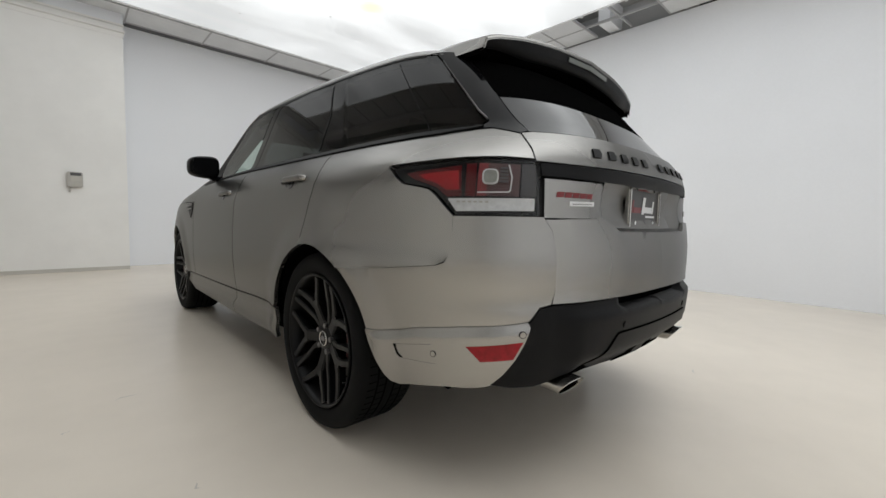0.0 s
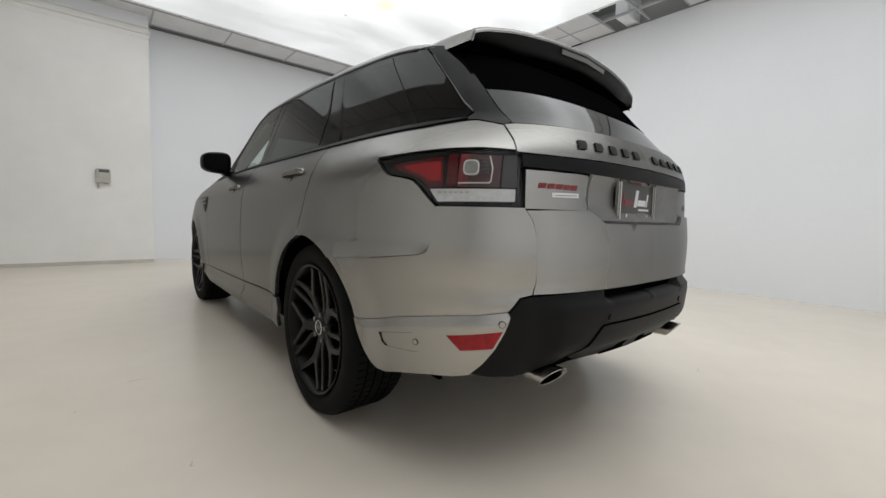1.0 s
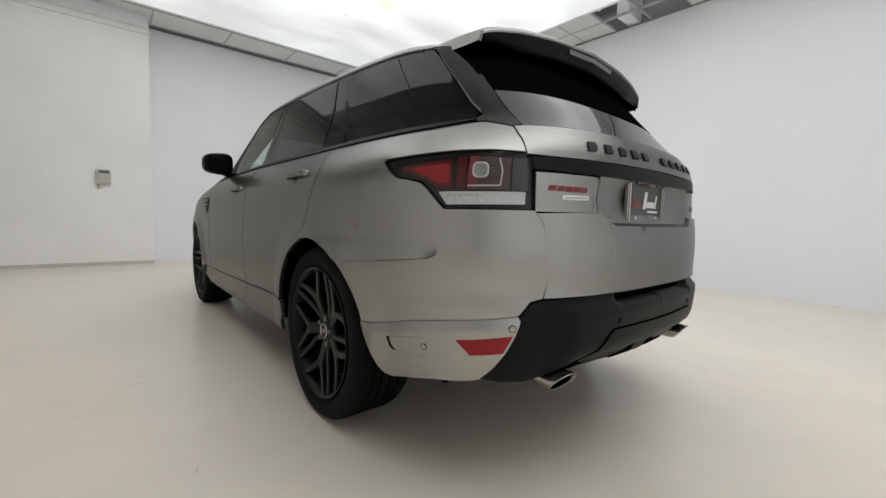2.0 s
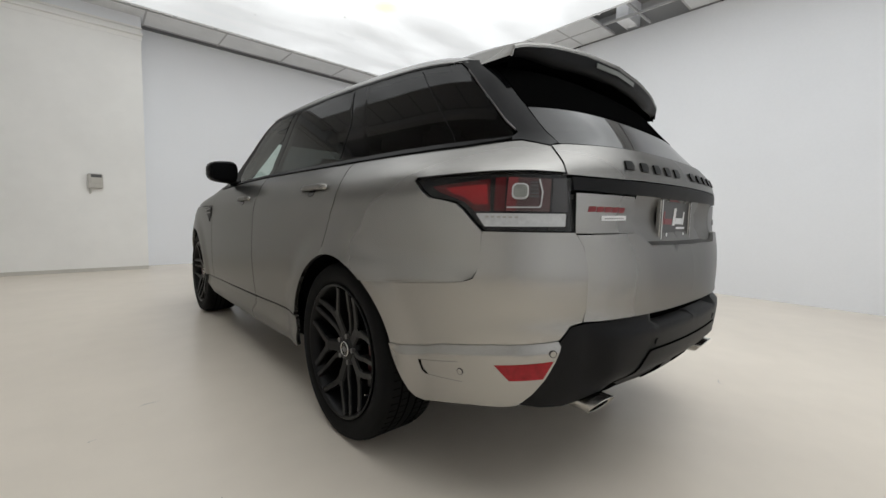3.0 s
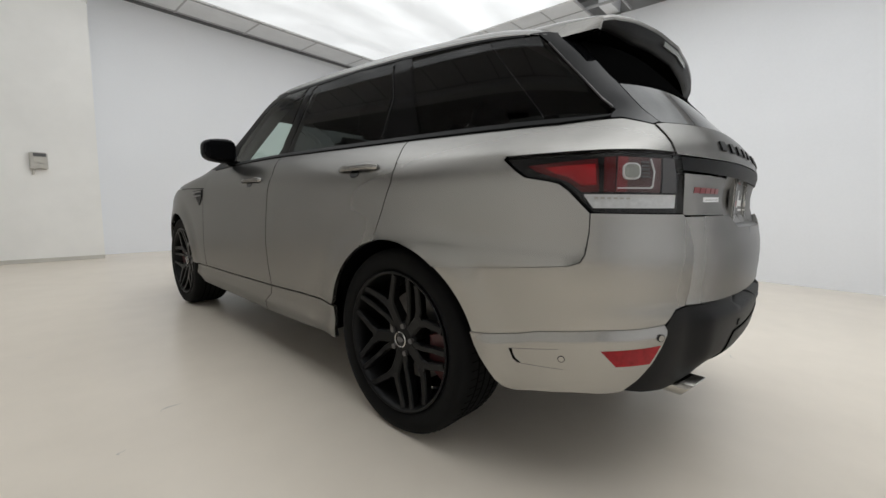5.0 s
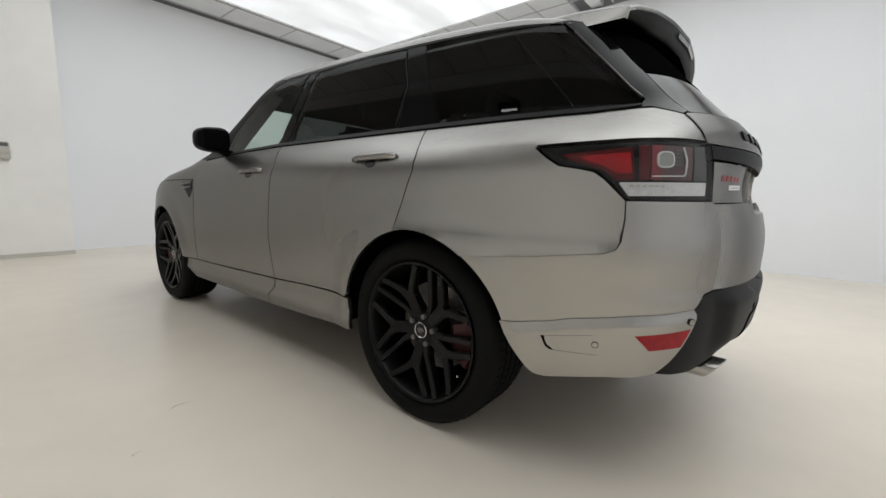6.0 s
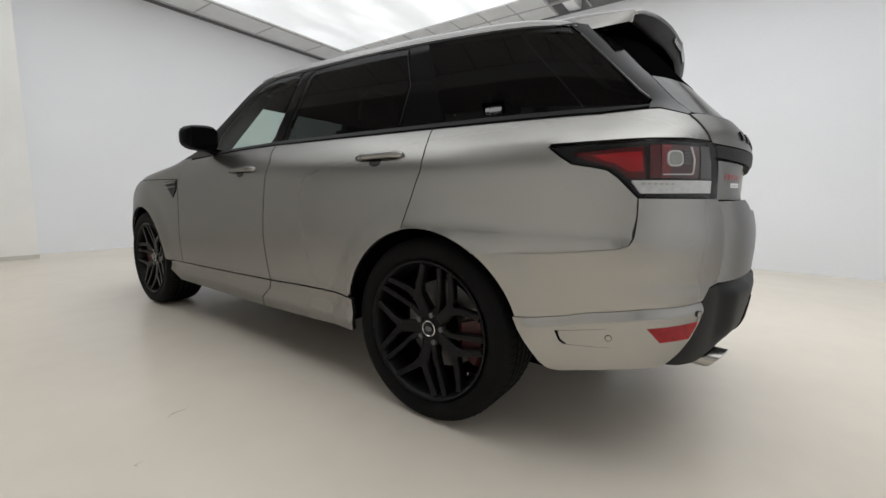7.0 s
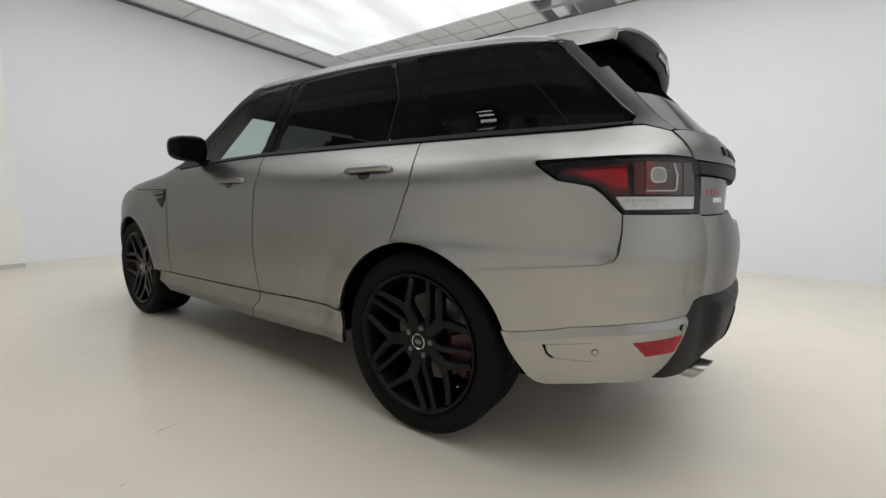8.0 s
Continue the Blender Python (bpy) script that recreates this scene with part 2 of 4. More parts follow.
ARC_F = np.concatenate([[0], np.cumsum(np.linalg.norm(np.diff(REF_F, axis=0), axis=1))])
U_END = U_MID + float(ARC_F[-1])


def smooth01(t):
    t = min(max(t, 0.0), 1.0)
    return t * t * (3 - 2 * t)


def nose_power(v):
    return N_FRONT + 2.5 * smooth01((v - 1.12) / 0.15)


def skin(u, v, side=-1, out=0.0):
    """The place on the skin; side -1 is the car's left."""
    if out:
        e = 0.004
        a, b = skin(u + e, v, side) - skin(u - e, v, side), skin(u, min(v + e, 1.7549), side) - skin(u, v - e, side)
        n = a.cross(b) * side
        return skin(u, v, side) + n.normalized() * out
    u = min(max(u, 0.0), U_END)
    w, nose, low = WIDE(v), NOSE(v), 0.0
    y0 = min(Y_FRONT, nose - 0.35)
    if u <= U0:
        a = float(np.interp(u, ARC, TURNS))
        x, y = w * math.sin(a) ** (2 / N_REAR), -TAIL(v) * math.cos(a) ** (2 / N_REAR)
    elif u <= U_MID:
        x, y = w, (u - U0) * y0 / Y_FRONT
    else:
        a = float(np.interp(u - U_MID, ARC_F, TURNS))
        n = nose_power(v)
        x, y = w * math.cos(a) ** (2 / n), y0 + (nose - y0) * math.sin(a) ** (2 / n)
    y -= CROWN(v) * max(0.0, 1 - (x / 0.6) ** 2) if y < 0 else 0.0
    if side > 0:
        x *= 1.03
    x += FLARE(v) * smooth01((y + 0.55) / 0.6) * smooth01((3.8 - y) / 0.6) * min(1, x / 0.5)
    drop = smooth01((v - 1.25) / 0.4) * (0.035 * ((y - 0.9) / 1.4) ** 2)
    return Vector((x * side, y, v - drop))


def u_at(y, v):
    """The u at which the skin's level v passes y."""
    nose = NOSE(v)
    y0 = min(Y_FRONT, nose - 0.35)
    if y < 0:
        return float(np.interp(math.acos(min(-y / TAIL(v), 1) ** (N_REAR / 2)), TURNS, ARC))
    if y <= y0:
        return U0 + y * Y_FRONT / y0
    return U_MID + float(np.interp(math.asin(min((y - y0) / (nose - y0), 1) ** (nose_power(v) / 2)), TURNS, ARC_F))


HUBS = ((0.0, 0.385), (2.93, 0.385))
ARCH = 0.425


def lip(p):
    """The raised lip round the wheel openings."""
    d = min(math.hypot(p.y - y, p.z - z) for y, z in HUBS)
    return 0.015 * smooth01(1 - (d - ARCH) / 0.15) if d < ARCH + 0.15 else 0.0


def fine_line(points, step):
    """The closed outline with a point at least every step."""
    line = []
    for (a, b), (c, d) in zip(points, points[1:] + points[:1]):
        n = max(1, math.ceil(math.hypot(c - a, d - b) / step))
        line += [(a + (c - a) * i / n, b + (d - b) * i / n) for i in range(n)]
    return line


def round_line(points, times=2):
    """The closed outline with its corners cut round."""
    for _ in range(times):
        line = []
        for (a, b), (c, d) in zip(points, points[1:] + points[:1]):
            line += [(a * 0.8 + c * 0.2, b * 0.8 + d * 0.2), (a * 0.2 + c * 0.8, b * 0.2 + d * 0.8)]
        points = line
    return points


def panel_mesh(bm, outline, side=-1, by_y=False, out=0.0, depth=0.02, step=0.03, dent=None):
    """Adds to bm a sheet of the skin inside the outline, (u, v) or (y, v), with its edges turned in."""
    flat = bmesh.new()
    line = fine_line(outline, min(step, 0.02))
    flat.faces.new([flat.verts.new((a, b, 0)) for a, b in line])
    for axis in (0, 1):
        low, high = min(p[axis] for p in line), max(p[axis] for p in line)
        for i in range(1, int((high - low) / step) + 1):
            co = [0, 0, 0]
            no = [0, 0, 0]
            co[axis], no[axis] = low + (i - 0.37) * step, 1
            bmesh.ops.bisect_plane(flat, geom=flat.verts[:] + flat.edges[:] + flat.faces[:], plane_co=co, plane_no=no, dist=1e-5)

    bmesh.ops.remove_doubles(flat, verts=flat.verts, dist=0.0006)

    def place(a, b, more):
        u = u_at(a, b) if by_y else a
        p = skin(u, b, side)
        fold = 0.004 * smooth01((1.083 - b) / 0.012) * smooth01((b - 0.88) / 0.16) * smooth01((p.y + 0.62) / 0.1) if b < 1.1 else 0.0
        extra = lip(p) + fold + (dent(a, b) if dent else 0.0)
        return skin(u, b, side, out + extra + more)

    made = {p: bm.verts.new(place(p.co.x, p.co.y, 1e-6)) for p in flat.verts}
    fronts = []
    for f in flat.faces:
        vs_ = [made[p] for p in f.verts]
        try:
            nf = bm.faces.new(vs_)
        except ValueError:
            continue
        nf.smooth = True
        fronts.append(nf)
    low = {}
    for e in flat.edges:
        if len(e.link_faces) == 1:
            for p in e.verts:
                if p not in low:
                    low[p] = bm.verts.new(place(p.co.x, p.co.y, -depth))
    for e in flat.edges:
        if len(e.link_faces) == 1:
            a, b = e.verts
            bm.faces.new((made[a], made[b], low[b], low[a]))
            rim = bm.edges.get((made[a], made[b]))
            if rim:
                rim.smooth = False
    for f in fronts:
        f.normal_update()
        p = f.calc_center_median()
        if f.normal.dot(Vector((p.x * 1.2 if abs(p.x) > 0.02 else 0.0, (p.y - 1.2) * 0.5, 0.25))) < 0:
            f.normal_flip()
    flat.free()


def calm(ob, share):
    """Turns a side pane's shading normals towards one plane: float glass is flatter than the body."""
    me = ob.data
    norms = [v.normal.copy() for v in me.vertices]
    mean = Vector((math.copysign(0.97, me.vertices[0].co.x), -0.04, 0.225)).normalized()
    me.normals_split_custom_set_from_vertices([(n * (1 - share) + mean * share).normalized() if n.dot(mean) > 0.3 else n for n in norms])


def panel(name, outline, mat, parent, label="", sides=(-1, 1), by_y=False, out=0.0, depth=0.02, step=0.03, joined=False, dent=None):
    """Panels of the skin, one mesh a side, or both sides joined in one mesh."""
    obs = []
    bm = None
    for side in sides:
        bm = bm or bmesh.new()
        panel_mesh(bm, outline, side, by_y, out, depth, step if side < 0 else step * 1.5, dent)
        if not joined:
            obs.append(part(name, bm, mat, parent, label, turned=False))
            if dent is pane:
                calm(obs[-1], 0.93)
            bm = None
    if joined:
        bmesh.ops.remove_doubles(bm, verts=bm.verts, dist=0.0008)
        obs.append(part(name, bm, mat, parent, label, turned=False))
    return obs[0]


def loft(rows, closed=True, cap=True):
    bm = bmesh.new()
    rings = [[bm.verts.new(p) for p in row] for row in rows]
    for a, b in zip(rings, rings[1:]):
        n = len(a)
        for i in range(n if closed else n - 1):
            bm.faces.new((a[i], a[(i + 1) % n], b[(i + 1) % n], b[i]))
    if cap and closed:
        bm.faces.new(rings[0])
        bm.faces.new(rings[-1])
    return bm


def lathe(profile, axis="x", seg=64):
    """A solid of revolution round the x axis from (radius, x) rows, closed on itself."""
    rows = [[(x, r * math.cos(a), r * math.sin(a)) for a in np.linspace(0, 2 * math.pi, seg, endpoint=False)] for r, x in profile]
    return loft(rows, cap=False)


def tube(points, radius, seg=10, cap=True):
    rows = []
    pts = [Vector(p) for p in points]
    for i, p in enumerate(pts):
        way = (pts[min(i + 1, len(pts) - 1)] - pts[max(i - 1, 0)]).normalized()
        across = way.orthogonal().normalized()
        up = way.cross(across)
        rows.append([p + (across * math.cos(a) + up * math.sin(a)) * radius for a in np.linspace(0, 2 * math.pi, seg, endpoint=False)])
    return loft(rows, cap=cap)


def moved(bm, m):
    bmesh.ops.transform(bm, matrix=m, verts=bm.verts)
    return bm


def merged(*bms):
    whole = bmesh.new()
    for bm in bms:
        me = bpy.data.meshes.new("tmp")
        bm.to_mesh(me)
        bm.free()
        whole.from_mesh(me)
        bpy.data.meshes.remove(me)
    return whole


# ---- the place: room ----
CEIL, BACK, RIGHT, LEFT, REAR = 4.03, 7.1, 4.86, -5.1, -4.7
PIER_X, PIER_Y = -1.0, 6.65
GLOW_X0, GLOW_X1, GLOW_Y0, GLOW_Y1 = -2.85, 3.98, -4.0, 6.17
BEAM_X = -3.36
tagged(part("floor", box(LEFT, RIGHT + 0.2, REAR, BACK + 0.2, -0.2, 0), M_FLOOR), "smooth cream epoxy floor, slightly glossy and scuffed", "floor", kind="structure")
tagged(part("wall_north", box(PIER_X - 0.2, RIGHT + 0.2, BACK, BACK + 0.2, 0, 4.6), M_WALL), "plain white painted studio wall", "wall", kind="structure")
tagged(part("pier_moulding", merged(box(LEFT, PIER_X + 0.012, PIER_Y - 0.035, PIER_Y + 0.1, 3.835, 3.862, 0.006), box(LEFT, PIER_X + 0.022, PIER_Y - 0.055, PIER_Y + 0.1, 3.735, 3.775, 0.008), box(LEFT, PIER_X + 0.008, PIER_Y - 0.010, PIER_Y + 0.1, 3.665, 3.735, 0.004)), M_BLOCK), "stepped white moulding along the wall top", "moulding", kind="structure")
tagged(part("pier_frieze", box(LEFT, PIER_X + 0.004, PIER_Y - 0.004, BACK + 0.2, 3.862, 4.6), M_WALL), "white band above the moulding", "wall", kind="structure")
tagged(part("wall_pier", box(LEFT, PIER_X, PIER_Y, BACK + 0.2, 0, 3.86, 0.012), M_BLOCK), "off-white painted wall block standing forward", "wall", kind="structure")
tagged(part("wall_east", box(RIGHT, RIGHT + 0.2, REAR, BACK, 0, CEIL - 0.02), M_WALL), "plain white painted studio wall", "wall", kind="structure")
# South and west walls are out of view, set near to bounce light back.
tagged(part("wall_south", box(LEFT, RIGHT, REAR - 0.2, REAR, 0, 4.6), M_WALL), "plain white wall behind the camera", "wall", kind="structure")
tagged(part("wall_west", box(LEFT - 0.2, LEFT, REAR, BACK, 0, 4.6), M_WESTWALL), "unseen pale grey wall, added to bounce light at the car", "wall", kind="structure")
tagged(part("skirting", box(LEFT, PIER_X - 0.004, PIER_Y - 0.008, PIER_Y - 0.001, 0.0, 0.055), M_SKIRT), "narrow worn grey skirting strip", "skirting", kind="structure")

# Ceiling tiles between bars, with a dark gap at the foot of the back wall's row.
COL_X, COL_Y = (4.50, 4.94), (1.37, 1.56)
OPEN_Y = (1.10, 1.50)
bm = bmesh.new()


def add_box(bm, x0, x1, y0, y1, z0, z1):
    made = bmesh.ops.create_cube(bm, size=1)["verts"]
    bmesh.ops.transform(bm, matrix=Matrix.LocRotScale(((x0 + x1) / 2, (y0 + y1) / 2, (z0 + z1) / 2), None, (x1 - x0, y1 - y0, z1 - z0)), verts=made)


tiles = []
for j in range(21):
    y = 5.66 - 0.56 * j
    for x in (GLOW_X1 + 0.01, GLOW_X1 + 0.445):
        tiles.append((x, x + 0.435, max(y, REAR), min(y + 0.56, GLOW_Y1)))
    tiles.append((BEAM_X, GLOW_X0 - 0.02, max(y, REAR), min(y + 0.56, GLOW_Y1)))
for i in range(-3, 5):
    x = 0.17 + 1.12 * i
    tiles.append((max(x, BEAM_X), min(x + 1.12, RIGHT), GLOW_Y1 + 0.02, BACK - 0.1))
for x0, x1, y0, y1 in tiles:
    if x0 > GLOW_X1 - 0.1 and y1 > OPEN_Y[0] and y0 < OPEN_Y[1]:
        continue
    add_box(bm, x0 + 0.012, x1 - 0.012, y0 + 0.012, y1 - 0.012, CEIL, CEIL + 0.015)
tagged(part("ceiling", bm, M_TILE), "grey mineral tiles of a suspended ceiling", "ceiling", kind="structure")
bm = bmesh.new()
for x0, x1, y0, y1 in tiles:
    add_box(bm, x0 - 0.012, x0 + 0.012, y0 - 0.012, y1 + 0.012, CEIL - 0.006, CEIL + 0.03)
    add_box(bm, x0 + 0.012, x1 - 0.012, y0 - 0.012, y0 + 0.012, CEIL - 0.005, CEIL + 0.03)
tagged(part("ceiling_grid", bm, M_BAR), "grey metal bars of the suspended ceiling", "ceiling grid", kind="structure")
tagged(part("ceiling_slab", box(LEFT, RIGHT + 0.2, REAR, BACK, 4.6, 4.7), M_DARKWALL), "grey slab above the suspended ceiling", "ceiling", kind="structure")
tagged(part("ceiling_gap", box(PIER_X, RIGHT, BACK - 0.05, BACK - 0.002, CEIL - 0.02, CEIL + 0.02), M_SHADOWGAP), "dark shadow gap along the wall top", "trim", kind="structure")
tagged(part("ceiling_beam", box(BEAM_X - 0.16, BEAM_X, REAR, PIER_Y, CEIL - 0.12, CEIL + 0.05, 0.01), M_RAIL), "white boxed beam at the ceiling's edge", "beam", kind="structure")
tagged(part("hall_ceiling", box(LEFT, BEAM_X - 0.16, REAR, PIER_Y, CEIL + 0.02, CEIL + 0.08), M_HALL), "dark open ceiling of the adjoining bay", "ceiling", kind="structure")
tagged(part("ceiling_trim", merged(box(BEAM_X, GLOW_X1, GLOW_Y1 + 0.10, GLOW_Y1 + 0.118, CEIL - 0.014, CEIL + 0.01), box(PIER_X, RIGHT, BACK - 0.17, BACK - 0.15, CEIL - 0.016, CEIL + 0.01)), M_BAR), "thin grey trim bars along the tile row", "trim", kind="structure")
tagged(part("plenum", box(3.7, RIGHT + 0.2, 0.3, 2.4, 4.42, 4.45), M_DARKWALL), "grey plenum boarding above open panels", "ceiling", kind="structure")
tagged(part("plenum_wall", box(4.96, 5.03, 0.3, 2.4, CEIL + 0.03, 4.42), M_DARKWALL), "grey boarding beside the open panels", "wall", kind="structure")
for y in (0.42, 2.25):
    tagged(part("plenum_wall", box(4.0, 4.96, y, y + 0.03, CEIL + 0.03, 4.42), M_DARKWALL), "grey boarding beside the open panels", "wall", kind="structure")
tagged(part("column", box(*COL_X, *COL_Y, CEIL + 0.03, 4.42, 0.005), M_WALL), "white column seen through open ceiling panels", "column", kind="structure")

light = new("luminous_ceiling")
tagged(light, "large back-lit white stretch ceiling with faint stains", "ceiling light")
part("membrane", box(GLOW_X0, GLOW_X1, GLOW_Y0, GLOW_Y1, CEIL - 0.005, CEIL + 0.004), M_GLOW, light)
for x0, x1, y0, y1 in ((GLOW_X0 - 0.03, GLOW_X0, GLOW_Y0, GLOW_Y1), (GLOW_X1, GLOW_X1 + 0.02, GLOW_Y0, GLOW_Y1), (GLOW_X0, GLOW_X1, GLOW_Y0 - 0.03, GLOW_Y0), (GLOW_X0, GLOW_X1, GLOW_Y1, GLOW_Y1 + 0.03)):
    part("edge_rail", box(x0, x1, y0, y1, CEIL - 0.022, CEIL + 0.006), M_RAIL, light, "white edge rail")
rng = random.Random(4)
for i in range(14):
    y = -2.0 + i * 0.58 + rng.uniform(-0.08, 0.08)
    part("clip", box(GLOW_X1 - 0.005, GLOW_X1 + 0.03, y, y + 0.035, CEIL - 0.036, CEIL - 0.022), M_RAIL, light)
for i in range(9):
    x = -1.2 + i * 0.57
    part("clip", box(x, x + 0.045, GLOW_Y1, GLOW_Y1 + 0.035, CEIL - 0.036, CEIL - 0.022), M_BAR, light)
for x, y, size in ((0.31, 5.25, 0.012), (1.35, 4.33, 0.018), (0.56, 5.75, 0.010), (2.75, 5.18, 0.011), (1.90, 5.60, 0.008)):
    bm = bmesh.new()
    bmesh.ops.create_circle(bm, cap_ends=True, radius=size, segments=9)
    for k, vert in enumerate(bm.verts):
        vert.co *= 1 + 0.3 * math.sin(2.3 * k + x)
    part("speck", moved(bm, Matrix.Translation((x, y, CEIL - 0.007))), M_SKIRT, light, "small dark speck")
fixture = new("strip_light")
tagged(fixture, "small ceiling fixture with three bright tubes", "lamp")
for i in range(3):
    part("tube", tube([(-4.12 - 0.09 * i, 1.62, 3.99), (-4.12 - 0.09 * i, 1.88, 3.99)], 0.010), M_LAMPBAR, fixture)
part("tray", box(-4.36, -4.07, 1.58, 1.94, 4.012, 4.024), M_INNER, fixture)

# The control box on the pier.
ctrl = new("wall_control")
tagged(ctrl, "small beige wall control box with a grey display", "control box")
CX0, CX1, CZ0, CZ1 = -1.72, -1.54, 1.285, 1.51
part("casing", box(CX0, CX1, PIER_Y - 0.07, PIER_Y, CZ0, CZ1, 0.012), M_BOX, ctrl)
part("display", box(CX0 + 0.04, CX1 - 0.015, PIER_Y - 0.076, PIER_Y - 0.068, CZ1 - 0.055, CZ1 - 0.012), M_BOXDARK, ctrl, "dark display")
part("flap", box(CX0 + 0.045, CX1 - 0.02, PIER_Y - 0.078, PIER_Y - 0.068, CZ0 + 0.085, CZ1 - 0.065, 0.003), M_SKIRT, ctrl)
part("dial", moved(tube([(0, 0, 0), (0, -0.014, 0)], 0.028, 20), Matrix.Translation((CX0 + 0.12, PIER_Y - 0.068, CZ0 + 0.045))), M_SKIRT, ctrl)
part("conduit", tube([(CX0 + 0.03, PIER_Y - 0.02, CZ0), (CX0 + 0.03, PIER_Y - 0.018, CZ0 - 0.06), (CX0 + 0.022, PIER_Y - 0.012, CZ0 - 0.075)], 0.012), M_BOX, ctrl)

# Scuffs on the floor.
M_SCUFF = mottled(material("floor_scuff", (0.50, 0.46, 0.40), 0.5), 40.0, 0.2)
for x, y, length, turn in ((1.17, -0.92, 0.09, 40), (-1.54, 0.86, 0.10, 20), (-1.76, 0.60, 0.03, 70), (-1.43, -0.13, 0.035, 120), (-1.95, 2.07, 0.05, 10), (2.1, -0.2, 0.06, 75), (-2.4, 1.1, 0.04, 150)):
    bm = loft([[(length * (k - 0.5), 0.006 * math.sin(k * math.pi) + 0.01 * math.sin(5 * k), 0.0006), (length * (k - 0.5), -0.004 * math.sin(k * math.pi) + 0.01 * math.sin(5 * k), 0.0006)] for k in np.linspace(0, 1, 9)], closed=False)
    tagged(part("floor_scuff", moved(bm, pose(x, y, 0, 0, 0, turn)), M_SCUFF), "short brown scuff mark on the floor", "scuff", kind="structure")

def pane(a, v):
    """Panes run straight down behind the belt, where the skin turns out to the shoulder."""
    return min(0.0, (0.786 + 0.27 * (1.32 - v)) - WIDE(v)) if v < 1.32 else 0.0


# ---- the car: body ----
car = tagged(new("car"), "satin grey sport utility car with black wheels", "car")
ROOF_EDGE = [(-0.53, 1.586), (-0.40, 1.599), (-0.15, 1.615), (0.10, 1.629), (0.45, 1.641), (0.90, 1.650), (1.40, 1.658)]
LAMP = [(1.205, 1.104), (1.055, 1.111), (0.91, 1.118), (0.80, 1.12), (0.69, 1.116), (0.676, 1.10), (0.658, 0.946), (0.928, 0.943), (0.993, 1.007), (1.024, 1.03), (1.071, 1.039), (1.133, 1.049), (1.167, 1.073)]


def wheel_edge(u0, v0, u1, v1, hub=0, n=18):
    """Points (u, v) along the wheel opening between two points near it."""
    y, z = HUBS[hub]
    pa, pb = skin(u0, v0), skin(u1, v1)
    a, b = math.atan2(pa.z - z, pa.y - y), math.atan2(pb.z - z, pb.y - y)
    if a < -1.6:
        a += 2 * math.pi
    if b < -1.6:
        b += 2 * math.pi
    return [(u_at(y + ARCH * math.cos(c), z + ARCH * math.sin(c)), z + ARCH * math.sin(c)) for c in np.linspace(a, b, n)]


QUARTER = ([(1.733, 1.209), (1.50, 1.208), (1.25, 1.208), (1.05, 1.211), (0.93, 1.222), (0.84, 1.228), (0.7445, 1.208), (0.7085, 1.155), (0.6935, 1.123)]
           + [(0.80, 1.127), (0.91, 1.125), (1.055, 1.118), (1.205, 1.112), (1.213, 1.100), (1.172, 1.066), (1.135, 1.042), (1.071, 1.032), (1.03, 1.023), (1.0, 1.002), (0.9375, 0.94)]
           + [(0.938, 0.887), (0.947, 0.82), (0.96, 0.797), (0.989, 0.785), (1.215, 0.756)]
           + wheel_edge(1.462, 0.724, 1.781, 0.795)
           + [(1.769, 0.845), (1.738, 0.946), (1.707, 1.035), (1.716, 1.151)])
panel("rear_quarter_panel", QUARTER, M_PAINT, car, dent=lambda u, v: 0.017 * smooth01((0.835 - v) / 0.048))
BUMPER = (wheel_edge(1.31, 0.523, 1.462, 0.72)
          + [(1.215, 0.7538), (0.9875, 0.7828), (0.9575, 0.7948), (0.9445, 0.82), (0.9355, 0.887), (0.9345, 0.939), (0.653, 0.942), (0.650, 0.936), (0.6245, 0.902), (0.6125, 0.849), (0.6075, 0.706), (0.62, 0.668), (0.664, 0.66), (0.704, 0.618)]
          + [(0.80, 0.606), (0.903, 0.597), (1.075, 0.57), (1.146, 0.549), (1.239, 0.531)])
panel("rear_bumper", BUMPER, M_PAINT, car, step=0.015, dent=lambda u, v: 0.014 * smooth01((v - 0.55) / 0.26) * (1 - 0.6 * smooth01((v - 0.80) / 0.12)))
CORNER = ([(1.307, 0.522), (1.239, 0.5285), (1.146, 0.5465), (1.075, 0.5675), (0.903, 0.5945), (0.80, 0.6035), (0.705, 0.6145), (0.698, 0.600)]
          + [(0.716, 0.552), (0.742, 0.50), (0.776, 0.45), (0.813, 0.41), (0.86, 0.40), (0.95, 0.392), (1.07, 0.370), (1.125, 0.356), (1.165, 0.360), (1.195, 0.378), (1.23, 0.413), (1.262, 0.447), (1.288, 0.483)])


def groove_dent(u, v):
    """The lower corner's top edge leans in under the bumper; a pocket behind the air slot."""
    edge = float(np.interp(u, (0.705, 0.80, 0.903, 1.075, 1.146, 1.239, 1.307), (0.612, 0.601, 0.592, 0.565, 0.544, 0.526, 0.520)))
    return 0.010 * smooth01((edge + 0.004 - v) / 0.034) * smooth01((1.32 - u) / 0.10)


panel("bumper_corner", CORNER, M_PAINT, car, step=0.008, dent=groove_dent)
panel("air_slot", [(1.164, 0.498), (1.153, 0.499), (1.150, 0.486), (1.141, 0.470), (1.121, 0.4575), (1.130, 0.4555), (1.147, 0.465)], M_INNER, car, "dark recessed air slot", out=0.0115, depth=0.02)
panel("slot_line", [(1.160, 0.4990), (1.01, 0.5260), (1.01, 0.5252), (1.160, 0.4978)], M_TRIMGREY, car, out=0.0103, depth=0.004)
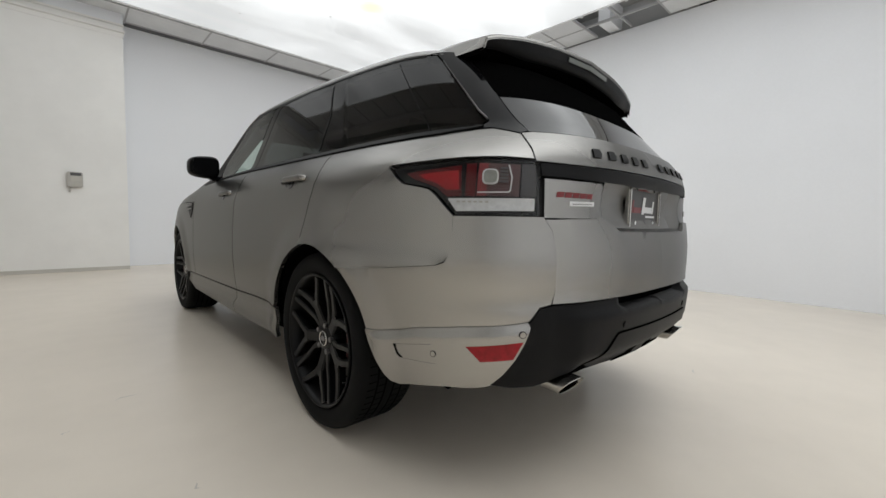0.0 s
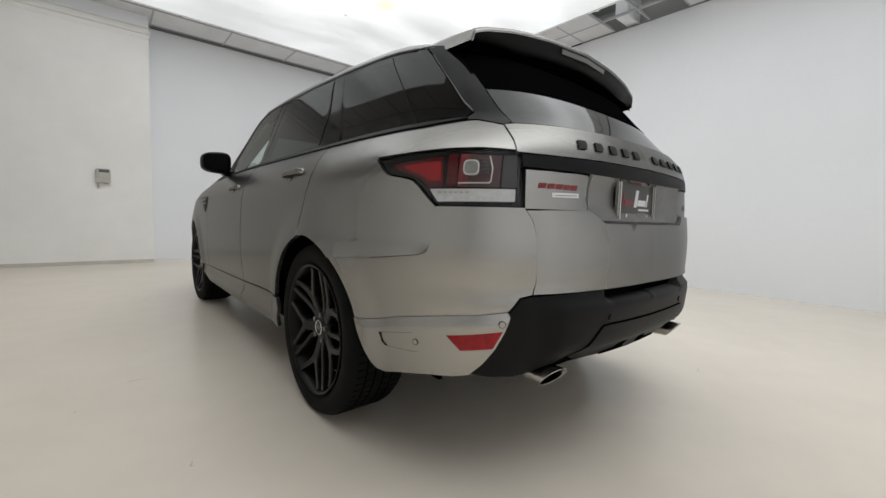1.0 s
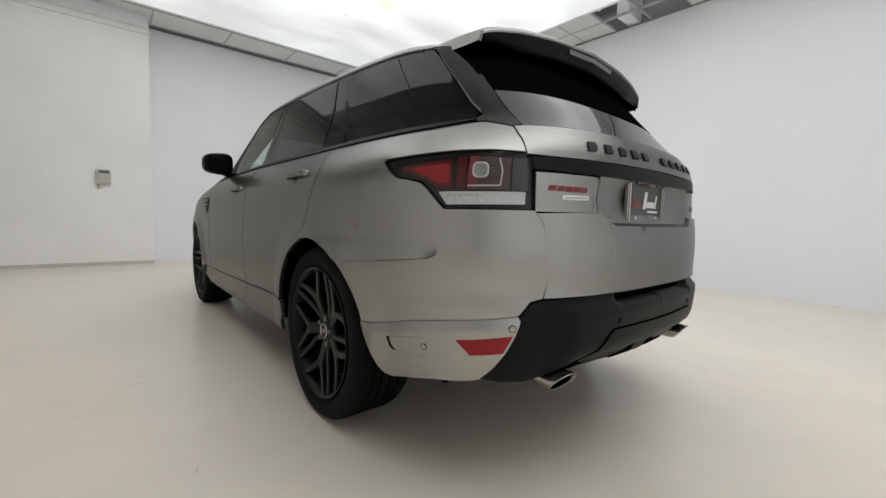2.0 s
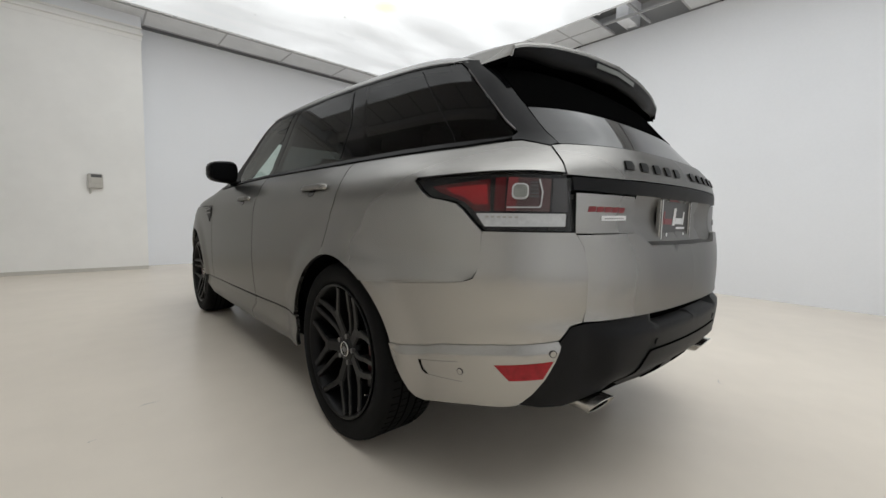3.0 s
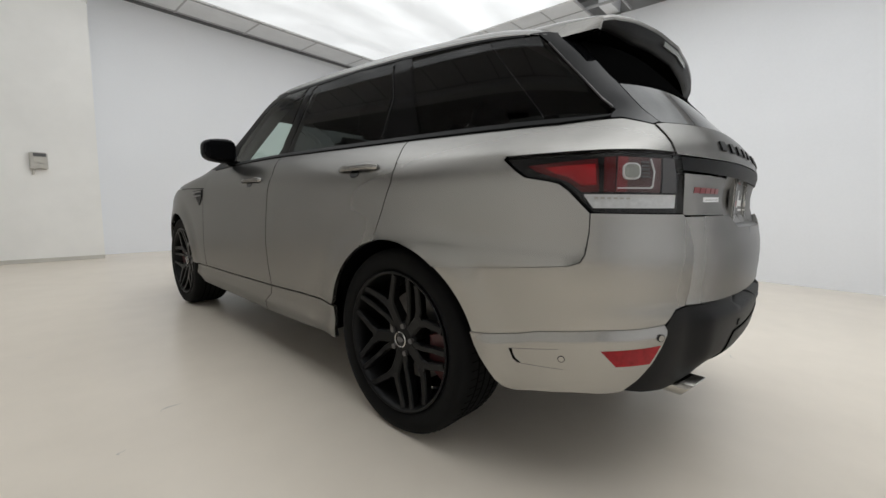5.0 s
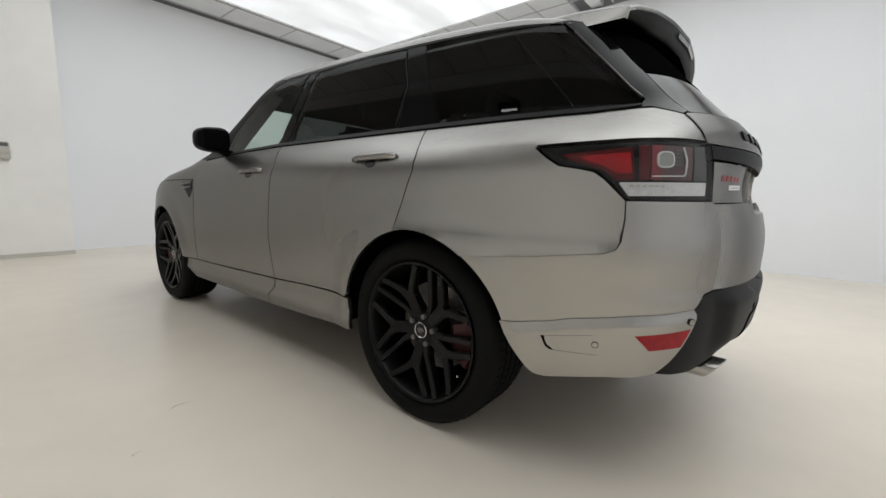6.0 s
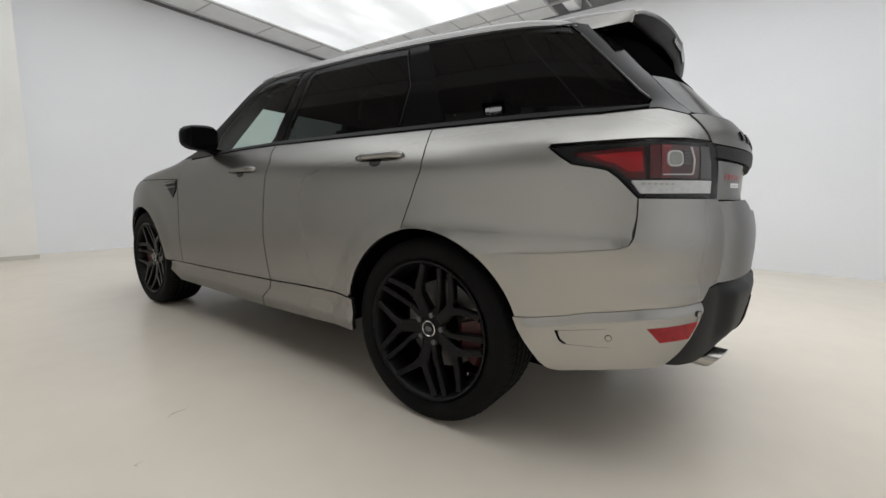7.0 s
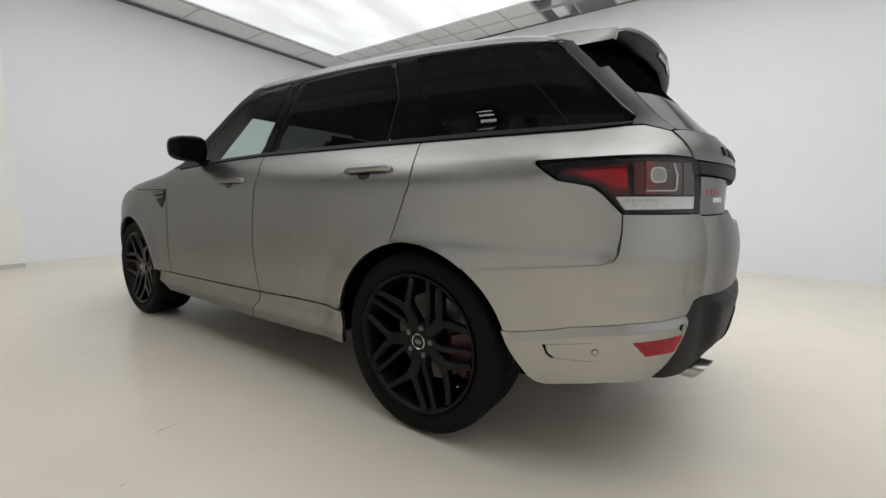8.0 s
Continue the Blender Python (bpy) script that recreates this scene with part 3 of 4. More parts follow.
panel("slot_line", [(1.125, 0.4562), (0.99, 0.4635), (0.99, 0.4628), (1.125, 0.4550)], M_TRIMGREY, car, out=0.0103, depth=0.004)
panel("reflector", [(0.894, 0.535), (0.722, 0.556), (0.750, 0.501), (0.848, 0.49)], M_REFLECT, car, "red rear reflector", out=0.0115, depth=0.02)

GATE = [(0.0, 0.676), (0.39, 0.673), (0.6130, 0.668), (0.6025, 0.706), (0.6078, 0.849), (0.6202, 0.902), (0.6435, 0.935), (0.393, 0.938), (0.324, 0.899), (0.0, 0.896)]
panel("tailgate", GATE, M_PAINT, car, "satin grey tailgate", joined=True, depth=0.045, dent=lambda u, v: 0.012 * smooth01((0.645 - u) / 0.10))
panel("badge_panel", [(0.6485, 0.9405), (0.655, 1.062), (0.40, 1.06), (0.388, 1.05), (0.388, 0.9425)], M_PAINT, car, depth=0.045)
panel("plate_recess", [(0.0, 0.896), (0.33, 0.899), (0.40, 0.94), (0.40, 1.07), (0.0, 1.07)], M_PAINT, car, "recess behind the plate", joined=True, out=-0.024, depth=0.005)
panel("recess_ledge", [(0.0, 0.897), (0.322, 0.900), (0.37, 0.932), (0.33, 0.932), (0.0, 0.928)], M_PAINT, car, joined=True, depth=0.004, step=0.01, dent=lambda u, v: 0.008 - 0.038 * min(1, (v - 0.897) / 0.030))
panel("recess_side", [(0.333, 0.903), (0.372, 0.930), (0.3895, 0.944), (0.3895, 1.066), (0.333, 1.066)], M_PAINT, car, sides=(-1,), depth=0.004, step=0.012, dent=lambda u, v: -0.025 * min(1.0, max(0.0, (0.391 - u) / 0.05)))
panel("recess_side", [(0.24, 0.903), (0.333, 0.903), (0.372, 0.930), (0.3895, 0.944), (0.3895, 1.066), (0.24, 1.066)], M_PAINT, car, sides=(1,), depth=0.004, step=0.012, dent=lambda u, v: -0.025 * min(1.0, max(0.0, (0.391 - u) / 0.14)))
panel("emblem", [(0.53 + 0.022 * math.cos(a), 0.985 + 0.014 * math.sin(a)) for a in np.linspace(0, 2 * math.pi, 24, endpoint=False)], M_LAMPGREY, car, "small oval emblem", sides=(1,), out=0.004, depth=0.005)
panel("gate_bar", [(0.0, 1.066), (0.21, 1.066), (0.523, 1.067), (0.666, 1.07), (0.674, 1.108), (0.531, 1.108), (0.237, 1.11), (0.0, 1.112)], M_BLACK, car, "dark satin finisher bar", joined=True, out=0.004, depth=0.05)
panel("gate_top", [(0.0, 1.116), (0.237, 1.114), (0.531, 1.112), (0.6895, 1.115), (0.7050, 1.155), (0.741, 1.208), (0.70, 1.214), (0.33, 1.222), (0.0, 1.226)], M_PAINT, car, joined=True, out=0.004, depth=0.03)
panel("tail_glass", [(0.0, 1.232), (0.33, 1.228), (0.71, 1.221), (0.735, 1.27), (0.76, 1.40), (0.80, 1.56), (0.0, 1.56)], M_TAILGLASS, car, "tinted tailgate glass", joined=True, depth=0.004)
# The spoiler's dark reflection in the tail glass, drawn as black sheets.
panel("spoiler_reflection", [(0.0, 1.385), (0.40, 1.380), (0.752, 1.372), (0.765, 1.40), (0.79, 1.52), (0.80, 1.56), (0.0, 1.57)], M_INNER, car, "black sheet drawn as the spoiler reflected in the glass", sides=(-1,), out=0.002, depth=0.002)
panel("spoiler_reflection", [(0.0, 1.385), (0.40, 1.380), (0.66, 1.374), (0.68, 1.40), (0.71, 1.53), (0.0, 1.57)], M_INNER, car, "black sheet drawn as the spoiler reflected in the glass", sides=(1,), out=0.002, depth=0.002)
panel("rear_pillar", [(0.714, 1.2235), (0.745, 1.2135), (0.842, 1.235), (0.925, 1.228), (0.925, 1.236), (0.873, 1.242), (0.842, 1.262), (0.862, 1.30), (0.90, 1.42), (0.958, 1.56), (0.985, 1.60), (1.03, 1.60), (0.94, 1.606), (0.84, 1.60), (0.79, 1.52), (0.765, 1.40), (0.74, 1.27)], M_GLOSSBLACK, car, "gloss black rear pillar cover", depth=0.03, step=0.022)
panel("pillar_chrome", [(0.845, 1.275), (0.848, 1.268), (0.866, 1.30), (0.903, 1.42), (0.958, 1.555), (0.955, 1.557), (0.900, 1.42), (0.863, 1.31)], M_LAMPGREY, car, out=0.003, depth=0.006)

panel("quarter_glass", [(1.70, 1.236), (1.50, 1.234), (1.25, 1.233), (1.05, 1.234), (0.93, 1.238), (0.88, 1.244), (0.853, 1.262), (0.872, 1.30), (0.91, 1.42), (0.966, 1.555), (0.99, 1.588), (1.20, 1.594), (1.40, 1.604), (1.70, 1.617), (1.96, 1.622), (1.80, 1.40)], M_PRIVACY, car, "dark tinted quarter window", depth=0.004, dent=pane)
panel("glass_line", [(-0.262, 1.585), (-0.548, 1.240), (-0.551, 1.240), (-0.265, 1.585)], M_TRIM, car, by_y=True, out=0.002, depth=0.002)
panel("pane_divider", [(0.300, 1.60), (0.241, 1.43), (0.243, 1.42), (0.262, 1.25), (0.259, 1.25), (0.238, 1.42), (0.238, 1.43), (0.296, 1.60)], M_SHADE, car, by_y=True, out=0.004, depth=0.004)
panel("belt_trim", [(1.755, 1.212), (1.50, 1.211), (1.25, 1.211), (1.05, 1.214), (0.93, 1.225), (0.88, 1.233), (0.87, 1.239), (0.93, 1.234), (1.05, 1.230), (1.25, 1.229), (1.50, 1.230), (1.755, 1.231)], M_TRIM, car, out=0.006, depth=0.03)
panel("belt_trim", [(0.05, 1.212), (0.6, 1.212), (1.2, 1.210), (1.6, 1.196), (1.90, 1.176), (1.91, 1.190), (1.6, 1.214), (1.2, 1.229), (0.6, 1.232), (0.05, 1.231)], M_TRIM, car, by_y=True, out=0.006, depth=0.03)
panel("door_post", [(0.010, 1.234), (0.245, 1.236), (0.245, 1.42), (0.285, 1.60), (0.30, 1.625), (0.184, 1.62), (0.094, 1.40)], M_GLOSSBLACK, car, "gloss black post", by_y=True, depth=0.02, dent=pane)
panel("rear_window", [(0.252, 1.237), (0.7, 1.237), (1.165, 1.236), (1.10, 1.40), (1.02, 1.60), (0.985, 1.625), (0.6, 1.628), (0.30, 1.615), (0.252, 1.42)], M_PRIVACY, car, "dark tinted rear door window", by_y=True, depth=0.004, dent=pane)
panel("centre_post", [(1.172, 1.234), (1.27, 1.232), (1.20, 1.40), (1.11, 1.61), (1.09, 1.635), (0.995, 1.63), (1.03, 1.60), (1.11, 1.40)], M_GLOSSBLACK, car, "gloss black centre post", by_y=True, depth=0.03, dent=pane)
panel("front_window", [(1.278, 1.233), (1.6, 1.219), (1.895, 1.199), (1.962, 1.262), (1.917, 1.338), (1.817, 1.418), (1.622, 1.560), (1.495, 1.614), (1.38, 1.638), (1.12, 1.635), (1.21, 1.40)], M_GLASS, car, "clear front door window", by_y=True, depth=0.004, dent=pane)
panel("front_pillar", [(1.90, 1.20), (1.92, 1.18), (2.32, 1.162), (2.20, 1.25), (2.075, 1.34), (1.955, 1.42), (1.735, 1.56), (1.59, 1.64), (1.44, 1.664), (1.38, 1.645), (1.50, 1.618), (1.63, 1.562), (1.825, 1.42), (1.925, 1.34), (1.97, 1.262)], M_TRIM, car, "satin black windscreen pillar", by_y=True, depth=0.03)
TOP_TRIM = [(y, v - 0.004) for y, v in ROOF_EDGE[1:-1]] + [(1.36, 1.658), (1.37, 1.64)] + [(1.1, 1.636), (0.95, 1.630), (0.6, 1.629), (0.30, 1.621), (0.1, 1.614), (-0.15, 1.602), (-0.40, 1.586)]
panel("window_trim", TOP_TRIM, M_TRIM, car, by_y=True, out=0.003, depth=0.03)

REAR_DOOR = ([(0.0445, 1.209), (0.6, 1.209), (1.165, 1.208), (1.10, 1.10), (1.105, 0.95), (1.122, 0.80), (1.128, 0.70), (1.112, 0.595), (1.09, 0.456), (0.76, 0.47), (0.50, 0.474), (0.43, 0.468)]
             + [(HUBS[0][0] + ARCH * math.cos(a), HUBS[0][1] + ARCH * math.sin(a)) for a in np.linspace(radians(14), radians(76.5), 16)]
             + [(0.081, 0.845), (0.050, 0.946), (0.0195, 1.035), (0.0285, 1.151)])
rear_door = panel("rear_door", REAR_DOOR, M_PAINT, car, "satin grey rear door", by_y=True)
FRONT_DOOR = [(1.172, 1.207), (1.6, 1.193), (1.90, 1.173), (2.21, 1.152), (2.213, 1.03), (2.212, 0.89), (2.228, 0.57), (2.224, 0.432), (1.73, 0.441), (1.097, 0.456), (1.119, 0.595), (1.135, 0.70), (1.129, 0.80), (1.112, 0.95), (1.107, 1.10)]
front_door = panel("front_door", FRONT_DOOR, M_PAINT, car, "satin grey front door", by_y=True)
SILL_R = [(0.407, 0.46), (0.50, 0.466), (0.76, 0.462), (1.09, 0.448), (1.112, 0.395), (1.183, 0.342), (1.20, 0.285), (0.76, 0.297), (0.412, 0.312), (0.402, 0.36)]
SILL_F = [(1.097, 0.448), (1.73, 0.433), (2.30, 0.424), (2.42, 0.418), (2.43, 0.36), (2.33, 0.29), (1.66, 0.287), (1.207, 0.285), (1.19, 0.343), (1.119, 0.397)]
sill_dent = lambda y, v: 0.014 * smooth01((0.40 - v) / 0.05)
panel("rear_sill", SILL_R, M_PAINT, car, by_y=True, dent=sill_dent)
panel("front_sill", SILL_F, M_PAINT, car, by_y=True, dent=sill_dent)
FENDER = ([(2.217, 1.02), (2.60, 1.020), (2.95, 1.018), (3.25, 1.014), (3.36, 1.010), (3.40, 0.80), (3.37, 0.50)]
          + [(HUBS[1][0] + ARCH * math.cos(a), HUBS[1][1] + ARCH * math.sin(a)) for a in np.linspace(radians(12), radians(174), 26)]
          + [(2.44, 0.425), (2.231, 0.431), (2.235, 0.57), (2.219, 0.89)])
panel("front_wing", FENDER, M_PAINT, car, by_y=True)
panel("side_vent", [(2.455, 1.0), (2.235, 1.016), (2.232, 0.955), (2.29, 0.895), (2.34, 0.93), (2.40, 0.985)], M_BLACK, car, "black side vent", by_y=True, out=0.004, depth=0.02)
for k in range(2):
    panel("vent_blade", [(2.45 - 0.03 * k, 0.992 - 0.026 * k), (2.24, 1.006 - 0.03 * k), (2.24, 0.997 - 0.03 * k), (2.44 - 0.03 * k, 0.983 - 0.026 * k)], M_LAMPGREY, car, by_y=True, out=0.010, depth=0.01)

bm = bmesh.new()
for side in (-1, 1):
    grid = [[bm.verts.new(skin(u, v, side, 0.001)) for u in np.linspace(U0 + 2.217, U_END, 60)] for v in list(np.linspace(1.026, 1.168, 22))]
    for i in range(len(grid) - 1):
        for j in range(len(grid[0]) - 1):
            bm.faces.new((grid[i][j], grid[i][j + 1], grid[i + 1][j + 1], grid[i + 1][j])).smooth = True
bmesh.ops.remove_doubles(bm, verts=bm.verts, dist=0.001)
part("bonnet", bm, M_PAINT, car, "satin grey bonnet")
bm = bmesh.new()
for side in (-1, 1):
    grid = [[bm.verts.new(skin(u, v, side, 0.001)) for u in np.linspace(u_at(3.38, 0.7), U_END, 40)] for v in list(np.linspace(0.30, 1.02, 24))]
    for i in range(len(grid) - 1):
        for j in range(len(grid[0]) - 1):
            bm.faces.new((grid[i][j], grid[i][j + 1], grid[i + 1][j + 1], grid[i + 1][j])).smooth = True
bmesh.ops.remove_doubles(bm, verts=bm.verts, dist=0.001)
part("front_bumper", bm, M_PAINT, car)
def screen_sheet(low, high, out):
    """A sheet of the windscreen's curve between two heights."""
    bm = bmesh.new()
    for side in (-1, 1):
        grid = [[bm.verts.new(skin(U_END * k + (1 - k) * u_at(max(NOSE(v) - 0.20, 0.5), v), v, side, out if k < 1 else 0.0)) for k in np.linspace(0, 1, 30)] for v in np.linspace(low, high, max(4, round((high - low) / 0.021)))]
        for i in range(len(grid) - 1):
            for j in range(len(grid[0]) - 1):
                bm.faces.new((grid[i][j], grid[i][j + 1], grid[i + 1][j + 1], grid[i + 1][j])).smooth = True
    bmesh.ops.remove_doubles(bm, verts=bm.verts, dist=0.001)
    for f in bm.faces:
        f.normal_update()
        if f.normal.y < 0:
            f.normal_flip()
    return bm


part("windscreen", screen_sheet(1.17, 1.66, -0.002), M_GLASS, car, "clear windscreen", turned=False)
band = screen_sheet(1.565, 1.70, -0.002)
bmesh.ops.translate(band, verts=band.verts, vec=(0, -0.012, -0.006))
part("screen_band", band, M_INNER, car, "opaque black band across the windscreen top", turned=False)


# Inner trim of the windscreen pillars, running in from the glass to a straight edge.
for side in (-1, 1):
    rows = []
    for z in np.linspace(1.12, 1.62, 12):
        edge = Vector((side * (0.78 - 0.61 * (z - 1.2)), 1.841 - 0.41 * (z - 1.2), z))
        lead = skin(u_at(NOSE(z) - 0.16, z), z, side, -0.012)
        rows.append([lead, lead * 0.5 + edge * 0.5 + Vector((0, 0.02, 0)), edge, edge + Vector((0, 0.012, 0))])
    part("pillar_trim", loft(rows, closed=False), M_TRIMGREY, car, "dark grey inner pillar trim", smooth=True)


def roof_height(x, y):
    """The height of the roof over a place."""
    low, high = 1.3, 1.7545
    for _ in range(40):
        v = (low + high) / 2
        n, reach = (N_REAR, TAIL(v)) if y < 0 else (nose_power(v), NOSE(v))
        y0 = 0 if y < 0 else min(Y_FRONT, NOSE(v) - 0.35)
        q = (abs(x) / WIDE(v)) ** n + (max(abs(y) - y0, 0) / max(reach - y0, 0.01)) ** n
        low, high = (v, high) if q < 1 else (low, v)
    return low - smooth01((low - 1.25) / 0.4) * (0.035 * ((y - 0.9) / 1.4) ** 2)


ROOF_CROWN = curve_through([(-0.6, 0.52), (-0.2, 0.56), (0.3, 0.72), (0.9, 0.9), (1.7, 1.0)])
edge_v = curve_through(ROOF_EDGE)


def roof_top(x, y):
    """The roof's height, its crown drawn down towards the side edges' height."""
    v = edge_v(y) if y < 1.4 else 1.665
    edge = v - smooth01((v - 1.25) / 0.4) * (0.035 * ((y - 0.9) / 1.4) ** 2)
    high = roof_height(x, y)
    return edge + (high - edge) * (ROOF_CROWN(y) if high > edge else 1.0)


# Roof: rows across it, from the spoiler's seam, which runs back at the sides, to the windscreen.
SEAM_Y, SEAM_BACK, SEAM_V = -0.30, 0.22, 1.572
SEAM_X = abs(skin(u_at(SEAM_Y - SEAM_BACK, SEAM_V), SEAM_V).x)


def seam_back(x):
    return SEAM_BACK * min(max((abs(x) - 0.50) / (SEAM_X - 0.50), 0.0), 1.0) ** 2.5


rows = []
for y in np.linspace(SEAM_Y, 1.62, 44):
    fade = smooth01(-y / 0.30)
    ye = y - SEAM_BACK * fade
    ev = edge_v(ye) if y < 1.4 else 1.665
    half = abs(skin(u_at(ye, ev), ev).x)
    row = []
    for k in np.linspace(-1, 1, 49):
        x = half * math.sin(k * math.pi / 2)
        slant = seam_back(x) * fade
        z = roof_top(min(abs(x), half - 0.004), y - slant)
        row.append((x * (1.03 if x > 0 else 1), y - slant, z))
    for end in (0, -1):
        q = skin(u_at(ye, ev), ev, -1 if end == 0 else 1)
        row[end] = tuple(q)
    rows.append(row)
bm = loft(rows, closed=False)
for f in bm.faces:
    f.smooth = True
part("roof", bm, M_PAINT, car, "satin grey roof")
bm = loft([[(x * 0.975, y + 0.03 * (i == 0), z - 0.03 - 0.05 * smooth01((y - 1.0) / 0.4)) for x, y, z in row] for i, row in enumerate(rows)], closed=False)
part("headliner", bm, M_INNER, car, "dark headliner")
panel("pillar_back", [(0.66, 1.17), (0.72, 1.17), (0.80, 1.22), (0.80, 1.28), (0.72, 1.28)], M_INNER, car, out=-0.012, depth=0.004)
panel("pillar_back", [(0.70, 1.44), (0.90, 1.44), (0.99, 1.575), (0.99, 1.60), (0.82, 1.63), (0.72, 1.60)], M_INNER, car, out=-0.014, depth=0.004)

# Spoiler: top sheet, dark face and hollow underside, from the slanted seam to the trailing edge.
tail_y = curve_through([(0.0, -0.735), (0.3, -0.715), (0.5, -0.684), (0.6, -0.656), (0.66, -0.61)])
tail_z = curve_through([(0.0, 1.648), (0.3, 1.636), (0.5, 1.613), (0.6, 1.590), (0.66, 1.562)])
top, face, under = [], [], []
for k in np.linspace(-1, 1, 61):
    side, a = (-1 if k < 0 else 1), abs(k)
    wide = 1.03 if k > 0 else 1.0
    if a < 0.86:
        xf = 0.60 * math.sin(a / 0.86 * math.pi / 2)
        xt = 0.605 * math.sin(a / 0.86 * math.pi / 2)
        yt, zt = tail_y(xt), tail_z(xt)
    else:
        q = (a - 0.86) / 0.14
        xf = 0.60 + (SEAM_X - 0.002 - 0.60) * (1 - (1 - q) ** 2)
        xt, yt, zt = 0.605 + 0.008 * q, tail_y(0.605) + 0.006 * q, tail_z(0.605) - 0.040 * q
    yf = SEAM_Y - 0.004 - seam_back(xf)
    zf = roof_top(xf, yf) + 0.001
    drop = 0.072 - 0.034 * smooth01((xt - 0.38) / 0.22)
    if a >= 0.86:
        drop = 0.038 * (1 - q) + 0.003
    swell = 0.010 * (1 - smooth01((a - 0.55) / 0.4))
    top.append([(side * wide * (xf + (xt - xf) * h), yf + (yt + 0.010 - yf) * h, zf + (zt + 0.003 - zf) * h + swell * 4 * h * (1 - h)) for h in (0, 0.2, 0.4, 0.6, 0.8, 1.0)]
               + [(side * wide * xt, yt, zt - 0.004), (side * wide * xt, yt + 0.002, zt - min(0.016, drop))])
    x = side * wide * xt
    if a < 0.87:
        face.append([(x, yt + 0.002, zt - 0.014), (x, yt + 0.010, zt - drop * 0.6), (x, yt + 0.018, zt - drop), (x, yt + 0.034, zt - drop - 0.003)])
    xi = side * wide * min(xt, 0.60)
    if a < 0.95:
        under.append([(x * 0.99, yt + 0.006 + 0.012 * (a < 0.87), zt - drop), (x * 0.95, yt + 0.06, zt - drop + 0.010), (xi * 0.90, -0.57, 1.53), (xi * 0.88, -0.47, 1.54)])
for k, (rows, mat, lab) in enumerate(((top, M_PAINT, "satin grey roof spoiler"), (face, M_BLACK, "dark grey spoiler face"), (under, M_INNER, "black spoiler underside"))):
    bm = loft(rows, closed=False)
    for f in bm.faces:
        f.smooth = True
    if k == 0:
        bm.verts.index_update()
        for e in bm.edges:
            ids = {v.index // 8 for v in e.verts}
            if ids in ({4}, {56}):
                e.smooth = False
    part(("spoiler", "spoiler_face", "spoiler_underside")[k], bm, mat, car, lab)
bm = loft([[(x * 0.985, y + 0.006, z - 0.014) for x, y, z in row[:7]] for row in top], closed=False)
part("spoiler_lining", bm, M_INNER, car, "black spoiler lining")
bm = loft([[(x, tail_y(abs(x)) - 0.001 + 0.008, tail_z(abs(x)) - 0.026), (x, tail_y(abs(x)) + 0.010, tail_z(abs(x)) - 0.044)] for x in np.linspace(-0.17, 0.17, 15)], closed=False)
bmesh.ops.translate(bm, vec=(0, -0.008, 0), verts=bm.verts)
bmesh.ops.solidify(bm, geom=bm.faces[:], thickness=0.004)
part("brake_light", bm, M_STRIP, car, "high clear brake light strip")

# Black lower bumper at the tail.
LOWER = [(0.0, 0.672), (0.20, 0.671), (0.36, 0.669), (0.61, 0.661), (0.66, 0.653), (0.700, 0.61), (0.694, 0.602), (0.712, 0.551), (0.737, 0.50), (0.771, 0.45), (0.808, 0.408), (0.74, 0.398), (0.66, 0.396), (0.60, 0.408), (0.54, 0.424), (0.48, 0.43), (0.40, 0.435), (0.20, 0.432), (0.0, 0.43)]


def lower_dent(u, v):
    step_up = 0.02 * smooth01((0.64 - v) / 0.015) * smooth01((0.60 - u) / 0.10)
    slot = -0.05 * smooth01((v - 0.640) / 0.008) * smooth01((0.315 - u) / 0.012)
    chin = -0.05 * smooth01((0.50 - v) / 0.09) * smooth01((0.62 - u) / 0.2)
    return step_up + slot + chin


panel("lower_bumper", LOWER, M_BLACK, car, "dark textured lower bumper", joined=True, depth=0.10, step=0.016, dent=lower_dent)
def chin(u, v):
    return -0.05 * smooth01((0.50 - v) / 0.09)


